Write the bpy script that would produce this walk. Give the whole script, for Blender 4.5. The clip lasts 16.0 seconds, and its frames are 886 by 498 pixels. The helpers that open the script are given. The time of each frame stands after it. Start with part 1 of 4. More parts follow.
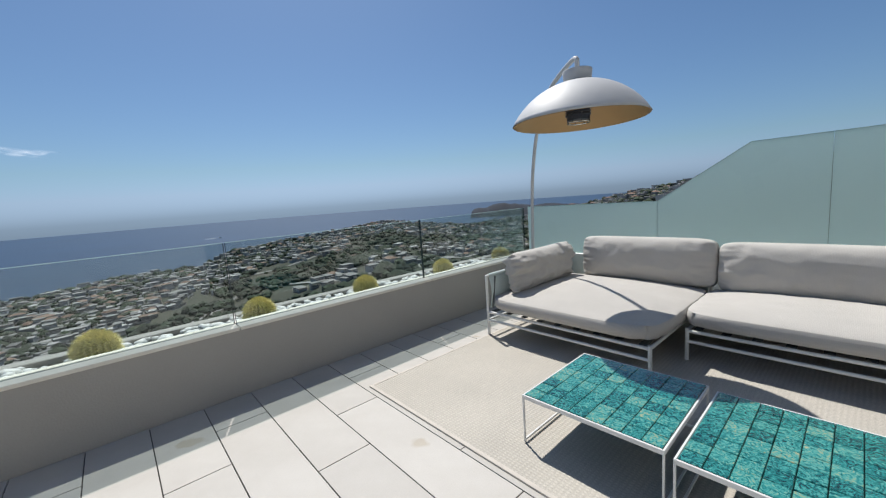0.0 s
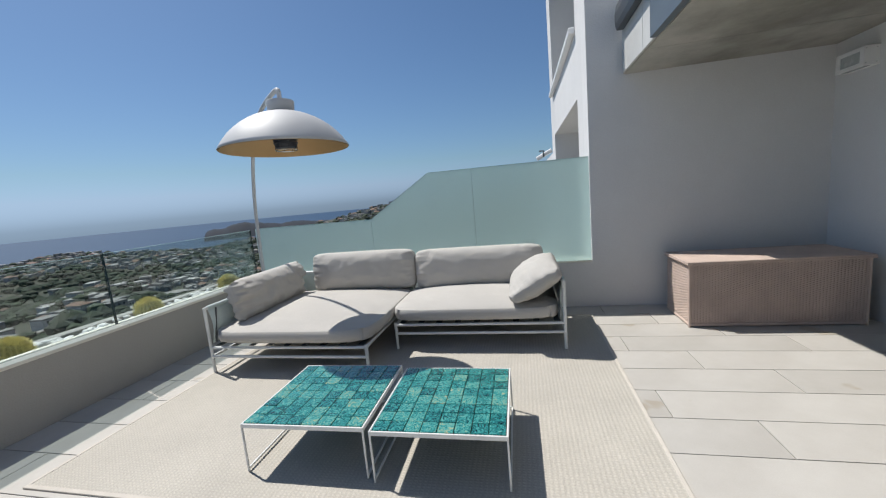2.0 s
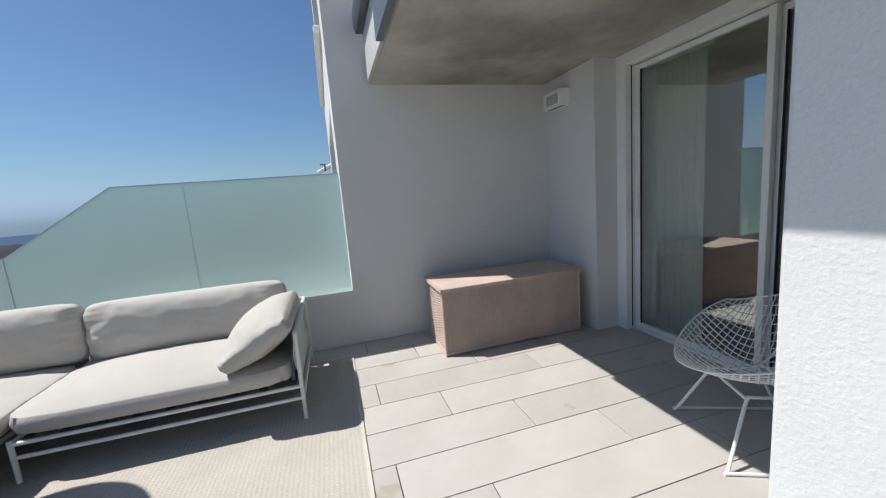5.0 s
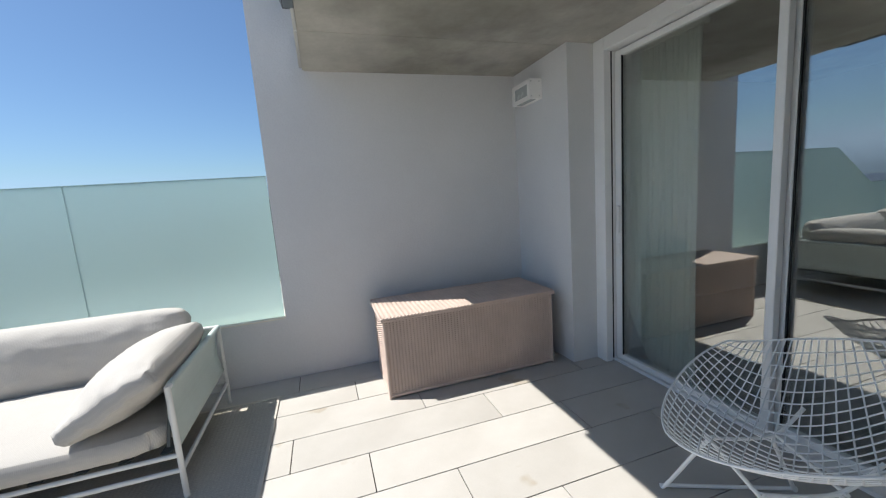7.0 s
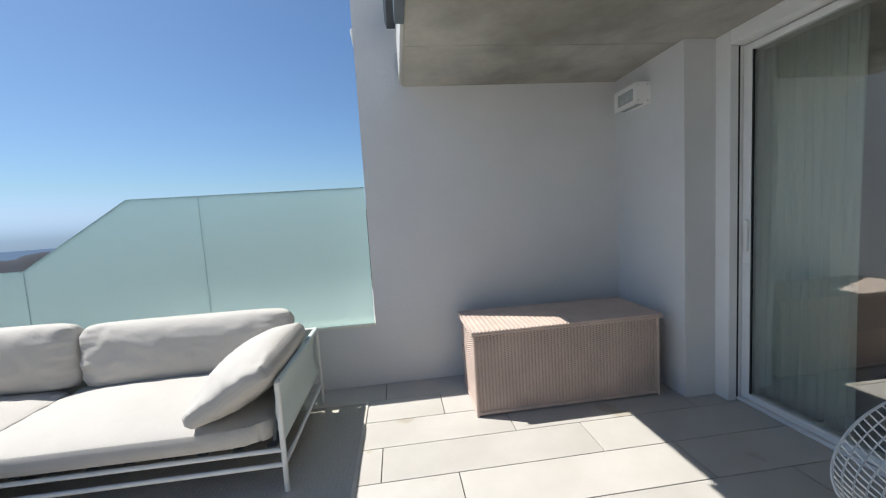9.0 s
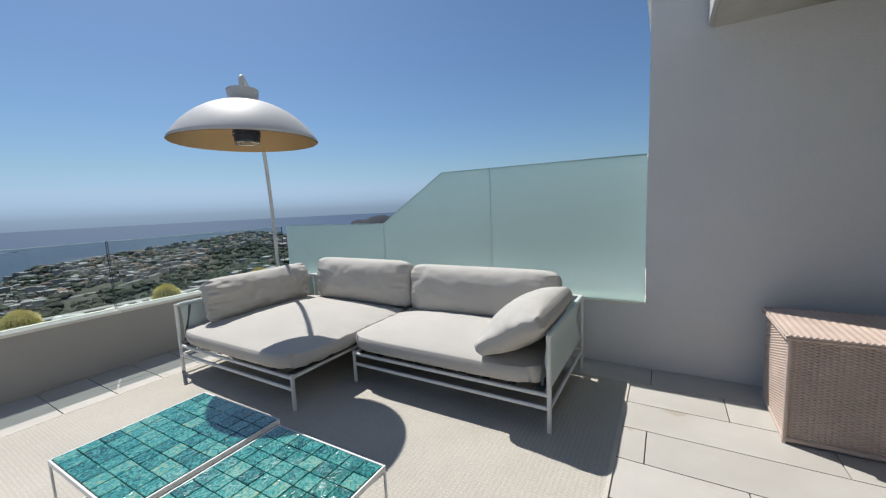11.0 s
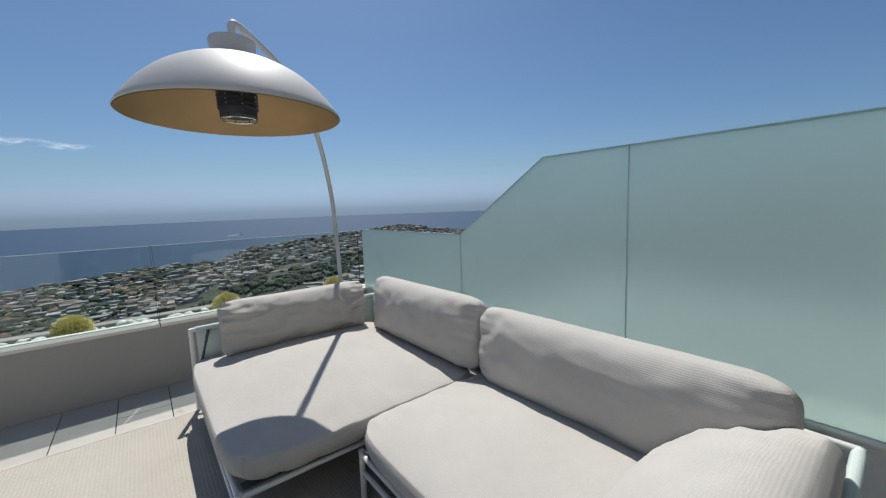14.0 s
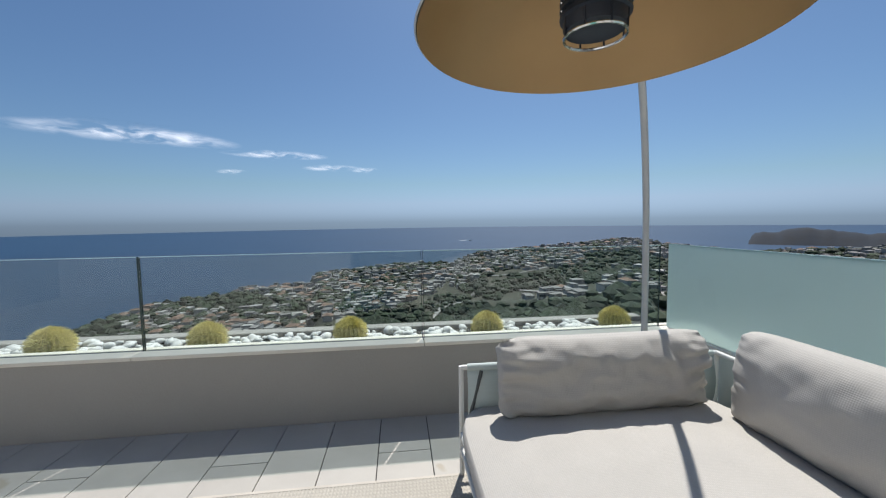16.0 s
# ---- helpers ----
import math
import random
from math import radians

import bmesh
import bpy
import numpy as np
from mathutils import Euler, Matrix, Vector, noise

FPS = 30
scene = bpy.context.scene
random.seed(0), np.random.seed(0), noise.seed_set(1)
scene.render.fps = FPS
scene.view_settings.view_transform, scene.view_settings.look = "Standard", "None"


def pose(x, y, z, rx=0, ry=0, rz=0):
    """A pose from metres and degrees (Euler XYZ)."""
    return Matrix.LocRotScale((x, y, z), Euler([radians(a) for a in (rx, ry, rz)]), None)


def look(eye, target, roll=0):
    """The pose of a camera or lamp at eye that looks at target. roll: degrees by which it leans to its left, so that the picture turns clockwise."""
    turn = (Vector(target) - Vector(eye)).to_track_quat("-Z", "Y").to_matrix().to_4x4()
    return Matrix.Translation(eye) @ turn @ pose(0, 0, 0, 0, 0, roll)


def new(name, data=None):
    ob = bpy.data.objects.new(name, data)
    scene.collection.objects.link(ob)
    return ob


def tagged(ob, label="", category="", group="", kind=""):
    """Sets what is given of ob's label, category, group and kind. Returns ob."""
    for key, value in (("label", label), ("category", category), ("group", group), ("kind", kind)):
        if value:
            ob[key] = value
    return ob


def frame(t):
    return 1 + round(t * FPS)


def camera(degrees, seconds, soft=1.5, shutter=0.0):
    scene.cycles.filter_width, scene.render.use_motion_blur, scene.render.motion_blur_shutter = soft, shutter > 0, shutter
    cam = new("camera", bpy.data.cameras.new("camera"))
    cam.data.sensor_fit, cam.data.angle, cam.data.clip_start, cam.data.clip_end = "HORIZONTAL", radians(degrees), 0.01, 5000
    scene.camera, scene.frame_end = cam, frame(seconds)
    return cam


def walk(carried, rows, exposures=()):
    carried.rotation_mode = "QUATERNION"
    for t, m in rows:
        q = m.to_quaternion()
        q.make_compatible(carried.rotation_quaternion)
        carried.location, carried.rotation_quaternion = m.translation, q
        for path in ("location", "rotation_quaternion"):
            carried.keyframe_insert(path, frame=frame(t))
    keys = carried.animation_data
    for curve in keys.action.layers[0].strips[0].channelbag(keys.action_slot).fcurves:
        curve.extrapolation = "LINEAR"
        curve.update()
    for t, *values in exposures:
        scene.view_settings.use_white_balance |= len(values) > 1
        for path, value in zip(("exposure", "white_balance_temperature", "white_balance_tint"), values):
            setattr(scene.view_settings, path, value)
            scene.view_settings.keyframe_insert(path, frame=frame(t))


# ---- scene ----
cam = camera(99.0, 16.0, soft=1.2)
PATH = [
    (0, (-0.633, 1.348, 1.311), (0.67, 2.842, 1.048), -4.2),
    (0.5, (-0.637, 1.258, 1.308), (0.873, 2.544, 1.05), -4.5),
    (1, (-0.637, 1.155, 1.303), (1.058, 2.184, 1.045), -4.8),
    (1.5, (-0.65, 1.089, 1.333), (1.192, 1.818, 1.057), -5.0),
    (2, (-0.678, 1.031, 1.34), (1.256, 1.454, 1.059), -5.1),
    (2.5, (-0.696, 1.011, 1.353), (1.279, 1.139, 1.069), -4.9),
    (3, (-0.618, 0.967, 1.341), (1.358, 0.852, 1.055), -4.7),
    (3.5, (-0.431, 0.894, 1.362), (1.53, 0.629, 1.07), -4.7),
    (4, (-0.268, 0.798, 1.382), (1.677, 0.439, 1.084), -4.6),
    (4.5, (-0.104, 0.622, 1.397), (1.82, 0.17, 1.094), -4.6),
    (5, (-0.01, 0.441, 1.362), (1.892, -0.102, 1.065), -4.6),
    (7.5, (0.509, -0.051, 1.374), (2.394, -0.663, 1.102), -4.1),
    (8, (0.566, -0.008, 1.387), (2.444, -0.644, 1.128), -4.0),
    (8.5, (0.573, 0.047, 1.379), (2.49, -0.481, 1.16), -3.9),
    (9, (0.514, 0.096, 1.35), (2.493, -0.134, 1.17), -3.6),
    (9.5, (0.389, 0.147, 1.328), (2.377, 0.292, 1.159), -3.3),
    (10, (0.272, 0.184, 1.312), (2.197, 0.694, 1.122), -2.9),
    (12.5, (1.027, 0.237, 1.309), (2.527, 1.529, 1.026), -2.6),
    (13, (1.275, 0.304, 1.314), (2.757, 1.616, 1.023), -2.6),
    (13.5, (1.537, 0.454, 1.309), (2.929, 1.867, 1.055), -2.3),
    (14, (1.719, 0.689, 1.345), (2.96, 2.242, 1.117), -2.0),
    (14.5, (1.794, 0.965, 1.314), (2.859, 2.65, 1.158), -1.7),
    (15, (1.822, 1.336, 1.298), (2.686, 3.137, 1.182), -1.5),
    (15.5, (1.725, 1.658, 1.287), (2.29, 3.572, 1.16), -1.0),
    (16, (1.624, 1.851, 1.311), (1.852, 3.832, 1.164), -0.8),
]
walk(cam, [(r[0], look(*r[1:])) for r in PATH], [(0.0, 0.0, 6400, 10), (3.0, 0.03, 6400, 10), (5.0, 0.18, 6400, 10), (7.5, 0.56, 6400, 10), (8.5, 0.56, 6400, 10), (9.0, 0.47, 6400, 10), (9.5, 0.31, 6400, 10), (10.0, 0.09, 6400, 10), (12.5, 0.02, 6400, 10), (14.5, -0.15, 6400, 10), (16.0, 0.02, 6400, 10)])

# ---------------- world, sun, exposure ----------------
SUN_AZ, SUN_EL = radians(22.8), radians(58.9)
world = bpy.data.worlds.new("world")
scene.world = world
world.use_nodes = True
wn = world.node_tree
sky = wn.nodes.new("ShaderNodeTexSky")
sky.sky_type = "NISHITA"
sky.sun_disc = False
sky.sun_elevation, sky.sun_rotation = SUN_EL, SUN_AZ
sky.altitude, sky.air_density, sky.dust_density, sky.ozone_density = 150, 1.0, 0.95, 3.0
# sea air keeps the low sky blue-grey: blue never falls under green, red and green never outgrow blue
sp, cb_ = wn.nodes.new("ShaderNodeSeparateColor"), wn.nodes.new("ShaderNodeCombineColor")
wn.links.new(sky.outputs[0], sp.inputs[0])


def sum_up(kind, left, right):
    n = wn.nodes.new("ShaderNodeMath")
    n.operation = kind
    for k, v in enumerate((left, right)):
        if isinstance(v, float):
            n.inputs[k].default_value = v
        else:
            wn.links.new(v, n.inputs[k])
    return n.outputs[0]


blue = sum_up("MAXIMUM", sum_up("MULTIPLY", sp.outputs[2], 1.08), sum_up("MULTIPLY", sp.outputs[1], 1.25))
wn.links.new(sum_up("MINIMUM", sum_up("MULTIPLY", sp.outputs[0], 0.78), sum_up("MULTIPLY", blue, 0.56)), cb_.inputs[0])
wn.links.new(sum_up("MINIMUM", sum_up("MULTIPLY", sp.outputs[1], 0.95), sum_up("MULTIPLY", blue, 0.78)), cb_.inputs[1])
wn.links.new(blue, cb_.inputs[2])
wn.links.new(cb_.outputs[0], wn.nodes["Background"].inputs[0])
wn.nodes["Background"].inputs[1].default_value = 0.079
sun_data = bpy.data.lights.new("sun", "SUN")
sun_data.energy, sun_data.angle, sun_data.color = 5.0, radians(0.55), (1.0, 0.955, 0.89)
sun = new("sun", sun_data)
sun_way = Vector((math.sin(SUN_AZ) * math.cos(SUN_EL), math.cos(SUN_AZ) * math.cos(SUN_EL), math.sin(SUN_EL)))
sun.matrix_world = look((0, 0, 40), Vector((0, 0, 40)) - sun_way)

# ---------------- materials ----------------


def lin(c):
    return (*c, 1.0)


def mat(name, c, rough=0.6, var=0.12, scale=3.0, bump=0.0, bscale=80.0, metal=0.0, c2=None, spec=0.5, pieces=0.0, islands=0.0, fine=0.0, coat=0.0):
    """A surface with broad stains, fine grain, bump and, where asked, a shade of its own for every piece."""
    m = bpy.data.materials.new(name)
    m.use_nodes = True
    nt = m.node_tree
    b = nt.nodes["Principled BSDF"]
    b.inputs["Metallic"].default_value, b.inputs["Specular IOR Level"].default_value = metal, spec
    b.inputs["Coat Weight"].default_value = coat
    co = nt.nodes.new("ShaderNodeTexCoord")
    n1 = nt.nodes.new("ShaderNodeTexNoise")
    n1.inputs["Scale"].default_value, n1.inputs["Detail"].default_value, n1.inputs["Roughness"].default_value = scale, 5, 0.6
    nt.links.new(co.outputs["Object"], n1.inputs["Vector"])
    ramp = nt.nodes.new("ShaderNodeValToRGB")
    d = c2 or tuple(v * (1 - var) for v in c)
    ramp.color_ramp.elements[0].position, ramp.color_ramp.elements[1].position = 0.32, 0.68
    ramp.color_ramp.elements[0].color, ramp.color_ramp.elements[1].color = lin(d), lin(tuple(min(1, v * (1 + var * 0.5)) for v in c))
    nt.links.new(n1.outputs["Fac"], ramp.inputs["Fac"])
    out = ramp.outputs["Color"]
    n2 = nt.nodes.new("ShaderNodeTexNoise")
    n2.inputs["Scale"].default_value, n2.inputs["Detail"].default_value = bscale, 4
    nt.links.new(co.outputs["Object"], n2.inputs["Vector"])

    def times(sock, lo, hi, src):
        r = nt.nodes.new("ShaderNodeMapRange")
        r.inputs["To Min"].default_value, r.inputs["To Max"].default_value = lo, hi
        nt.links.new(src, r.inputs["Value"])
        mx = nt.nodes.new("ShaderNodeMix")
        mx.data_type, mx.blend_type = "RGBA", "MULTIPLY"
        mx.inputs["Factor"].default_value = 1.0
        nt.links.new(sock, mx.inputs[6])
        nt.links.new(r.outputs["Result"], mx.inputs[7])
        return mx.outputs[2]

    if fine:
        out = times(out, 1 - fine, 1 + fine, n2.outputs["Fac"])
    if pieces:
        oi = nt.nodes.new("ShaderNodeObjectInfo")
        out = times(out, 1 - pieces, 1 + pieces * 0.4, oi.outputs["Random"])
    if islands:
        ge = nt.nodes.new("ShaderNodeNewGeometry")
        out = times(out, 1 - islands, 1 + islands * 0.4, ge.outputs["Random Per Island"])
    nt.links.new(out, b.inputs["Base Color"])
    rr = nt.nodes.new("ShaderNodeMapRange")
    rr.inputs["To Min"].default_value, rr.inputs["To Max"].default_value = max(0, rough - 0.08), min(1, rough + 0.08)
    nt.links.new(n1.outputs["Fac"], rr.inputs["Value"])
    nt.links.new(rr.outputs["Result"], b.inputs["Roughness"])
    if bump:
        bp = nt.nodes.new("ShaderNodeBump")
        bp.inputs["Strength"].default_value, bp.inputs["Distance"].default_value = 0.6, bump
        nt.links.new(n2.outputs["Fac"], bp.inputs["Height"])
        nt.links.new(bp.outputs["Normal"], b.inputs["Normal"])
    return m


def weave_bump(m, sx, sy, sz, depth, tint=0.12):
    """Crossed threads as relief and shade on a fabric."""
    nt = m.node_tree
    b = nt.nodes["Principled BSDF"]
    co = nt.nodes.new("ShaderNodeTexCoord")
    total = None
    for axis, s in (("X", sx), ("Y", sy), ("Z", sz)):
        if not s:
            continue
        w = nt.nodes.new("ShaderNodeTexWave")
        w.bands_direction = axis
        w.inputs["Scale"].default_value, w.inputs["Distortion"].default_value, w.inputs["Detail Scale"].default_value = s, 0.0, 2
        nt.links.new(co.outputs["Object"], w.inputs["Vector"])
        if total is None:
            total = w.outputs["Fac"]
        else:
            mu = nt.nodes.new("ShaderNodeMath")
            mu.operation = "MULTIPLY"
            nt.links.new(total, mu.inputs[0])
            nt.links.new(w.outputs["Fac"], mu.inputs[1])
            total = mu.outputs[0]
    bp = nt.nodes.new("ShaderNodeBump")
    bp.inputs["Strength"].default_value, bp.inputs["Distance"].default_value = 0.7, depth
    nt.links.new(total, bp.inputs["Height"])
    nt.links.new(bp.outputs["Normal"], b.inputs["Normal"])
    old = b.inputs["Base Color"].links[0].from_socket
    r = nt.nodes.new("ShaderNodeMapRange")
    r.inputs["To Min"].default_value, r.inputs["To Max"].default_value = 1 - tint, 1 + tint * 0.4
    nt.links.new(total, r.inputs["Value"])
    mx = nt.nodes.new("ShaderNodeMix")
    mx.data_type, mx.blend_type = "RGBA", "MULTIPLY"
    mx.inputs["Factor"].default_value = 1.0
    nt.links.new(old, mx.inputs[6])
    nt.links.new(r.outputs["Result"], mx.inputs[7])
    nt.links.new(mx.outputs[2], b.inputs["Base Color"])
    return m


def clear_glass(name, tint, gloss, rough=0.0):
    """A thin coated pane: part mirror, part see-through."""
    m = bpy.data.materials.new(name)
    m.use_nodes = True
    nt = m.node_tree
    nt.nodes.remove(nt.nodes["Principled BSDF"])
    t, g, mx = nt.nodes.new("ShaderNodeBsdfTransparent"), nt.nodes.new("ShaderNodeBsdfGlossy"), nt.nodes.new("ShaderNodeMixShader")
    t.inputs[0].default_value, g.inputs["Roughness"].default_value = lin(tint), rough
    fr, mr = nt.nodes.new("ShaderNodeLayerWeight"), nt.nodes.new("ShaderNodeMapRange")
    fr.inputs["Blend"].default_value = 0.25
    mr.inputs["To Min"].default_value, mr.inputs["To Max"].default_value = gloss, min(1, gloss + 0.5)
    nt.links.new(fr.outputs["Fresnel"], mr.inputs["Value"])
    nt.links.new(mr.outputs["Result"], mx.inputs[0])
    nt.links.new(t.outputs[0], mx.inputs[1])
    nt.links.new(g.outputs[0], mx.inputs[2])
    nt.links.new(mx.outputs[0], nt.nodes["Material Output"].inputs[0])
    return m


def frosted(name, c, thru, blur, share, seen):
    """Etched glass: part matt skin, part scattered light, part blurred view of what stands behind it."""
    m = bpy.data.materials.new(name)
    m.use_nodes = True
    nt = m.node_tree
    b = nt.nodes["Principled BSDF"]
    b.inputs["Base Color"].default_value = lin(c)
    n = nt.nodes.new("ShaderNodeTexNoise")
    n.inputs["Scale"].default_value, n.inputs["Detail"].default_value = 1.3, 4
    co = nt.nodes.new("ShaderNodeTexCoord")
    nt.links.new(co.outputs["Object"], n.inputs["Vector"])
    ra = nt.nodes.new("ShaderNodeMapRange")
    ra.inputs["To Min"].default_value, ra.inputs["To Max"].default_value = 0.22, 0.36
    nt.links.new(n.outputs["Fac"], ra.inputs["Value"])
    nt.links.new(ra.outputs["Result"], b.inputs["Roughness"])
    t, r = nt.nodes.new("ShaderNodeBsdfTranslucent"), nt.nodes.new("ShaderNodeBsdfRefraction")
    t.inputs[0].default_value, r.inputs["Color"].default_value = lin(thru), lin(blur)
    r.inputs["Roughness"].default_value, r.inputs["IOR"].default_value = 0.40, 1.35
    mx, m2 = nt.nodes.new("ShaderNodeMixShader"), nt.nodes.new("ShaderNodeMixShader")
    mx.inputs[0].default_value, m2.inputs[0].default_value = share, seen
    nt.links.new(b.outputs[0], mx.inputs[1])
    nt.links.new(t.outputs[0], mx.inputs[2])
    nt.links.new(mx.outputs[0], m2.inputs[1])
    nt.links.new(r.outputs[0], m2.inputs[2])
    nt.links.new(m2.outputs[0], nt.nodes["Material Output"].inputs[0])
    return m


WHITE_RENDER = mat("white_render", (0.67, 0.67, 0.665), 0.85, 0.05, 1.2, 0.004, 90, fine=0.05)
# darker than the white walls: part of the inner face's shade is in the colour
PARAPET_SHADED = mat("parapet_shaded", (0.37, 0.355, 0.325), 0.85, 0.06, 1.0, 0.003, 90, fine=0.04)
CAP_STONE = mat("cap_stone", (0.76, 0.72, 0.63), 0.7, 0.10, 3.0, 0.001, 120, fine=0.06)
SOFFIT = mat("soffit_concrete", (0.43, 0.415, 0.37), 0.8, 0.35, 1.6, 0.003, 30, fine=0.08)
FASCIA = mat("fascia_panel", (0.55, 0.55, 0.53), 0.6, 0.15, 2.0, 0.001, 40)
FASCIA_DARK = mat("dark_fascia_panel", (0.12, 0.145, 0.165), 0.35, 0.15, 3, 0.0005, 60)
DARK_METAL = mat("dark_metal", (0.10, 0.11, 0.12), 0.45, 0.15, 4, 0.0, metal=0.6)
TILE = mat("floor_tile", (0.465, 0.447, 0.413), 0.62, 0.10, 2.2, 0.0006, 140, pieces=0.07, fine=0.05, c2=(0.425, 0.403, 0.367))


def stain(m, c, scale, lo, hi):
    """Dried water marks with an outline of their own."""
    n_t = m.node_tree
    b = n_t.nodes["Principled BSDF"]
    old = b.inputs["Base Color"].links[0].from_socket
    co, n, r, mx = n_t.nodes.new("ShaderNodeTexCoord"), n_t.nodes.new("ShaderNodeTexNoise"), n_t.nodes.new("ShaderNodeMapRange"), n_t.nodes.new("ShaderNodeMix")
    oi, ad, sc = n_t.nodes.new("ShaderNodeObjectInfo"), n_t.nodes.new("ShaderNodeVectorMath"), n_t.nodes.new("ShaderNodeVectorMath")
    sc.operation = "MULTIPLY"
    sc.inputs[1].default_value = (31.0, 17.0, 5.0)
    n_t.links.new(oi.outputs["Random"], sc.inputs[0])
    n_t.links.new(co.outputs["Object"], ad.inputs[0])
    n_t.links.new(sc.outputs[0], ad.inputs[1])
    n.inputs["Scale"].default_value, n.inputs["Detail"].default_value, n.inputs["Roughness"].default_value = scale, 3, 0.45
    n_t.links.new(ad.outputs[0], n.inputs["Vector"])
    r.inputs["From Min"].default_value, r.inputs["From Max"].default_value = lo, hi
    n_t.links.new(n.outputs["Fac"], r.inputs["Value"])
    mx.data_type, mx.blend_type = "RGBA", "MULTIPLY"
    n_t.links.new(r.outputs["Result"], mx.inputs["Factor"])
    n_t.links.new(old, mx.inputs[6])
    mx.inputs[7].default_value = lin(c)
    n_t.links.new(mx.outputs[2], b.inputs["Base Color"])


stain(TILE, (0.86, 0.81, 0.73), 2.6, 0.685, 0.71)
stain(SOFFIT, (0.66, 0.66, 0.64), 1.1, 0.50, 0.66)
TILE_BED = mat("tile_bed", (0.055, 0.052, 0.047), 0.9, 0.2, 8)
RUG_BASE = mat("rug_weave", (0.48, 0.45, 0.395), 0.95, 0.08, 2.0, 0.001, 150, fine=0.30)
RUG_EDGE = mat("rug_edge", (0.56, 0.52, 0.46), 0.95, 0.12, 6, 0.001, 200)
FABRIC = weave_bump(mat("cushion_fabric", (0.49, 0.47, 0.436), 0.92, 0.06, 3.0, fine=0.08, bscale=150), 44, 44, 0, 0.0007, 0.06)
PALE_METAL = mat("pale_powder_coat", (0.70, 0.71, 0.69), 0.42, 0.05, 5, 0.0004, 220)
SLING = weave_bump(mat("sling_mesh", (0.56, 0.64, 0.62), 0.8, 0.06, 4), 110, 110, 110, 0.0004, 0.08)
STRAP = mat("strap", (0.09, 0.10, 0.10), 0.8, 0.1)
WICKER = mat("wicker", (0.55, 0.435, 0.37), 0.6, 0.14, 5.0, 0.001, 160, fine=0.10)
# darker wicker that paints the shade between strands and inside the box
WICKER_SHADE = mat("wicker_shade", (0.30, 0.225, 0.185), 0.7, 0.14, 5.0)
LAMP_WHITE = mat("lamp_silver_white", (0.52, 0.525, 0.525), 0.58, 0.03, 4, 0.0002, 300, metal=0.1, spec=0.4)
LAMP_GOLD = mat("lamp_gold_lining", (0.47, 0.305, 0.14), 0.45, 0.06, 3, metal=0.25)
HEATER_BLACK = mat("heater_black", (0.026, 0.034, 0.052), 0.5, 0.1, 8)
CHROME = mat("chrome", (0.75, 0.75, 0.75), 0.15, 0.03, 6, metal=1.0)
DOOR_METAL = mat("door_metal", (0.80, 0.80, 0.785), 0.4, 0.04, 4)
SEAL = mat("rubber_seal", (0.015, 0.015, 0.015), 0.7, 0.1)
PEBBLE = mat("white_pebble", (0.80, 0.79, 0.76), 0.6, 0.08, 30, 0.002, 60, islands=0.12)
CACTUS_BODY = mat("cactus_body", (0.40, 0.37, 0.13), 0.7, 0.2, 20, 0.002, 80)
CACTUS_SPINE = mat("cactus_spine", (0.88, 0.78, 0.34), 0.5, 0.12, 30, islands=0.35)
CHAIR_WHITE = mat("white_wire", (0.80, 0.81, 0.80), 0.35, 0.04, 8)
CURTAIN = mat("sheer_curtain", (0.86, 0.90, 0.85), 0.9, 0.06, 3)
# low greys that carry the gloom of the unlit room
ROOM_WALL_GLOOM = mat("room_wall", (0.30, 0.29, 0.28), 0.85, 0.06, 2)
ROOM_FLOOR_GLOOM = mat("room_floor", (0.28, 0.26, 0.24), 0.6, 0.1, 3)
WALL_LIGHT = mat("fixture_white", (0.80, 0.80, 0.78), 0.45, 0.03, 6)
LIGHT_GLASS = mat("fixture_glass", (0.42, 0.45, 0.45), 0.25, 0.06, 8)
CLEAR = clear_glass("balustrade_glass", (0.87, 0.92, 0.91), 0.03)
EDGE_DARK = mat("dark_glass_edge", (0.035, 0.06, 0.058), 0.25, 0.05, 6)
GLASS_EDGE = mat("glass_edge", (0.55, 0.72, 0.69), 0.2, 0.05, 6)
DOOR_GLASS = clear_glass("solar_glass", (0.95, 0.99, 0.96), 0.27)
WIN_GLASS = clear_glass("window_glass", (0.25, 0.28, 0.29), 0.25)
FROST = frosted("frosted_glass", (0.52, 0.64, 0.64), (0.63, 0.755, 0.75), (0.86, 0.965, 0.95), 0.62, 0.44)

TEAL = bpy.data.materials.new("glazed_teal_tile")
TEAL.use_nodes = True
nt = TEAL.node_tree
tb = nt.nodes["Principled BSDF"]
tco, toi, tadd = nt.nodes.new("ShaderNodeTexCoord"), nt.nodes.new("ShaderNodeObjectInfo"), nt.nodes.new("ShaderNodeVectorMath")
tn, tr = nt.nodes.new("ShaderNodeTexNoise"), nt.nodes.new("ShaderNodeValToRGB")
tsc = nt.nodes.new("ShaderNodeVectorMath")
tsc.operation = "MULTIPLY"
tsc.inputs[1].default_value = (37.0, 53.0, 11.0)
nt.links.new(toi.outputs["Random"], tsc.inputs[0])
nt.links.new(tco.outputs["Object"], tadd.inputs[0])
nt.links.new(tsc.outputs[0], tadd.inputs[1])
nt.links.new(tadd.outputs[0], tn.inputs["Vector"])
tn.inputs["Scale"].default_value, tn.inputs["Detail"].default_value, tn.inputs["Distortion"].default_value = 30, 7, 3.2
els = tr.color_ramp.elements
els[0].position, els[0].color = 0.26, (0.004, 0.030, 0.032, 1)
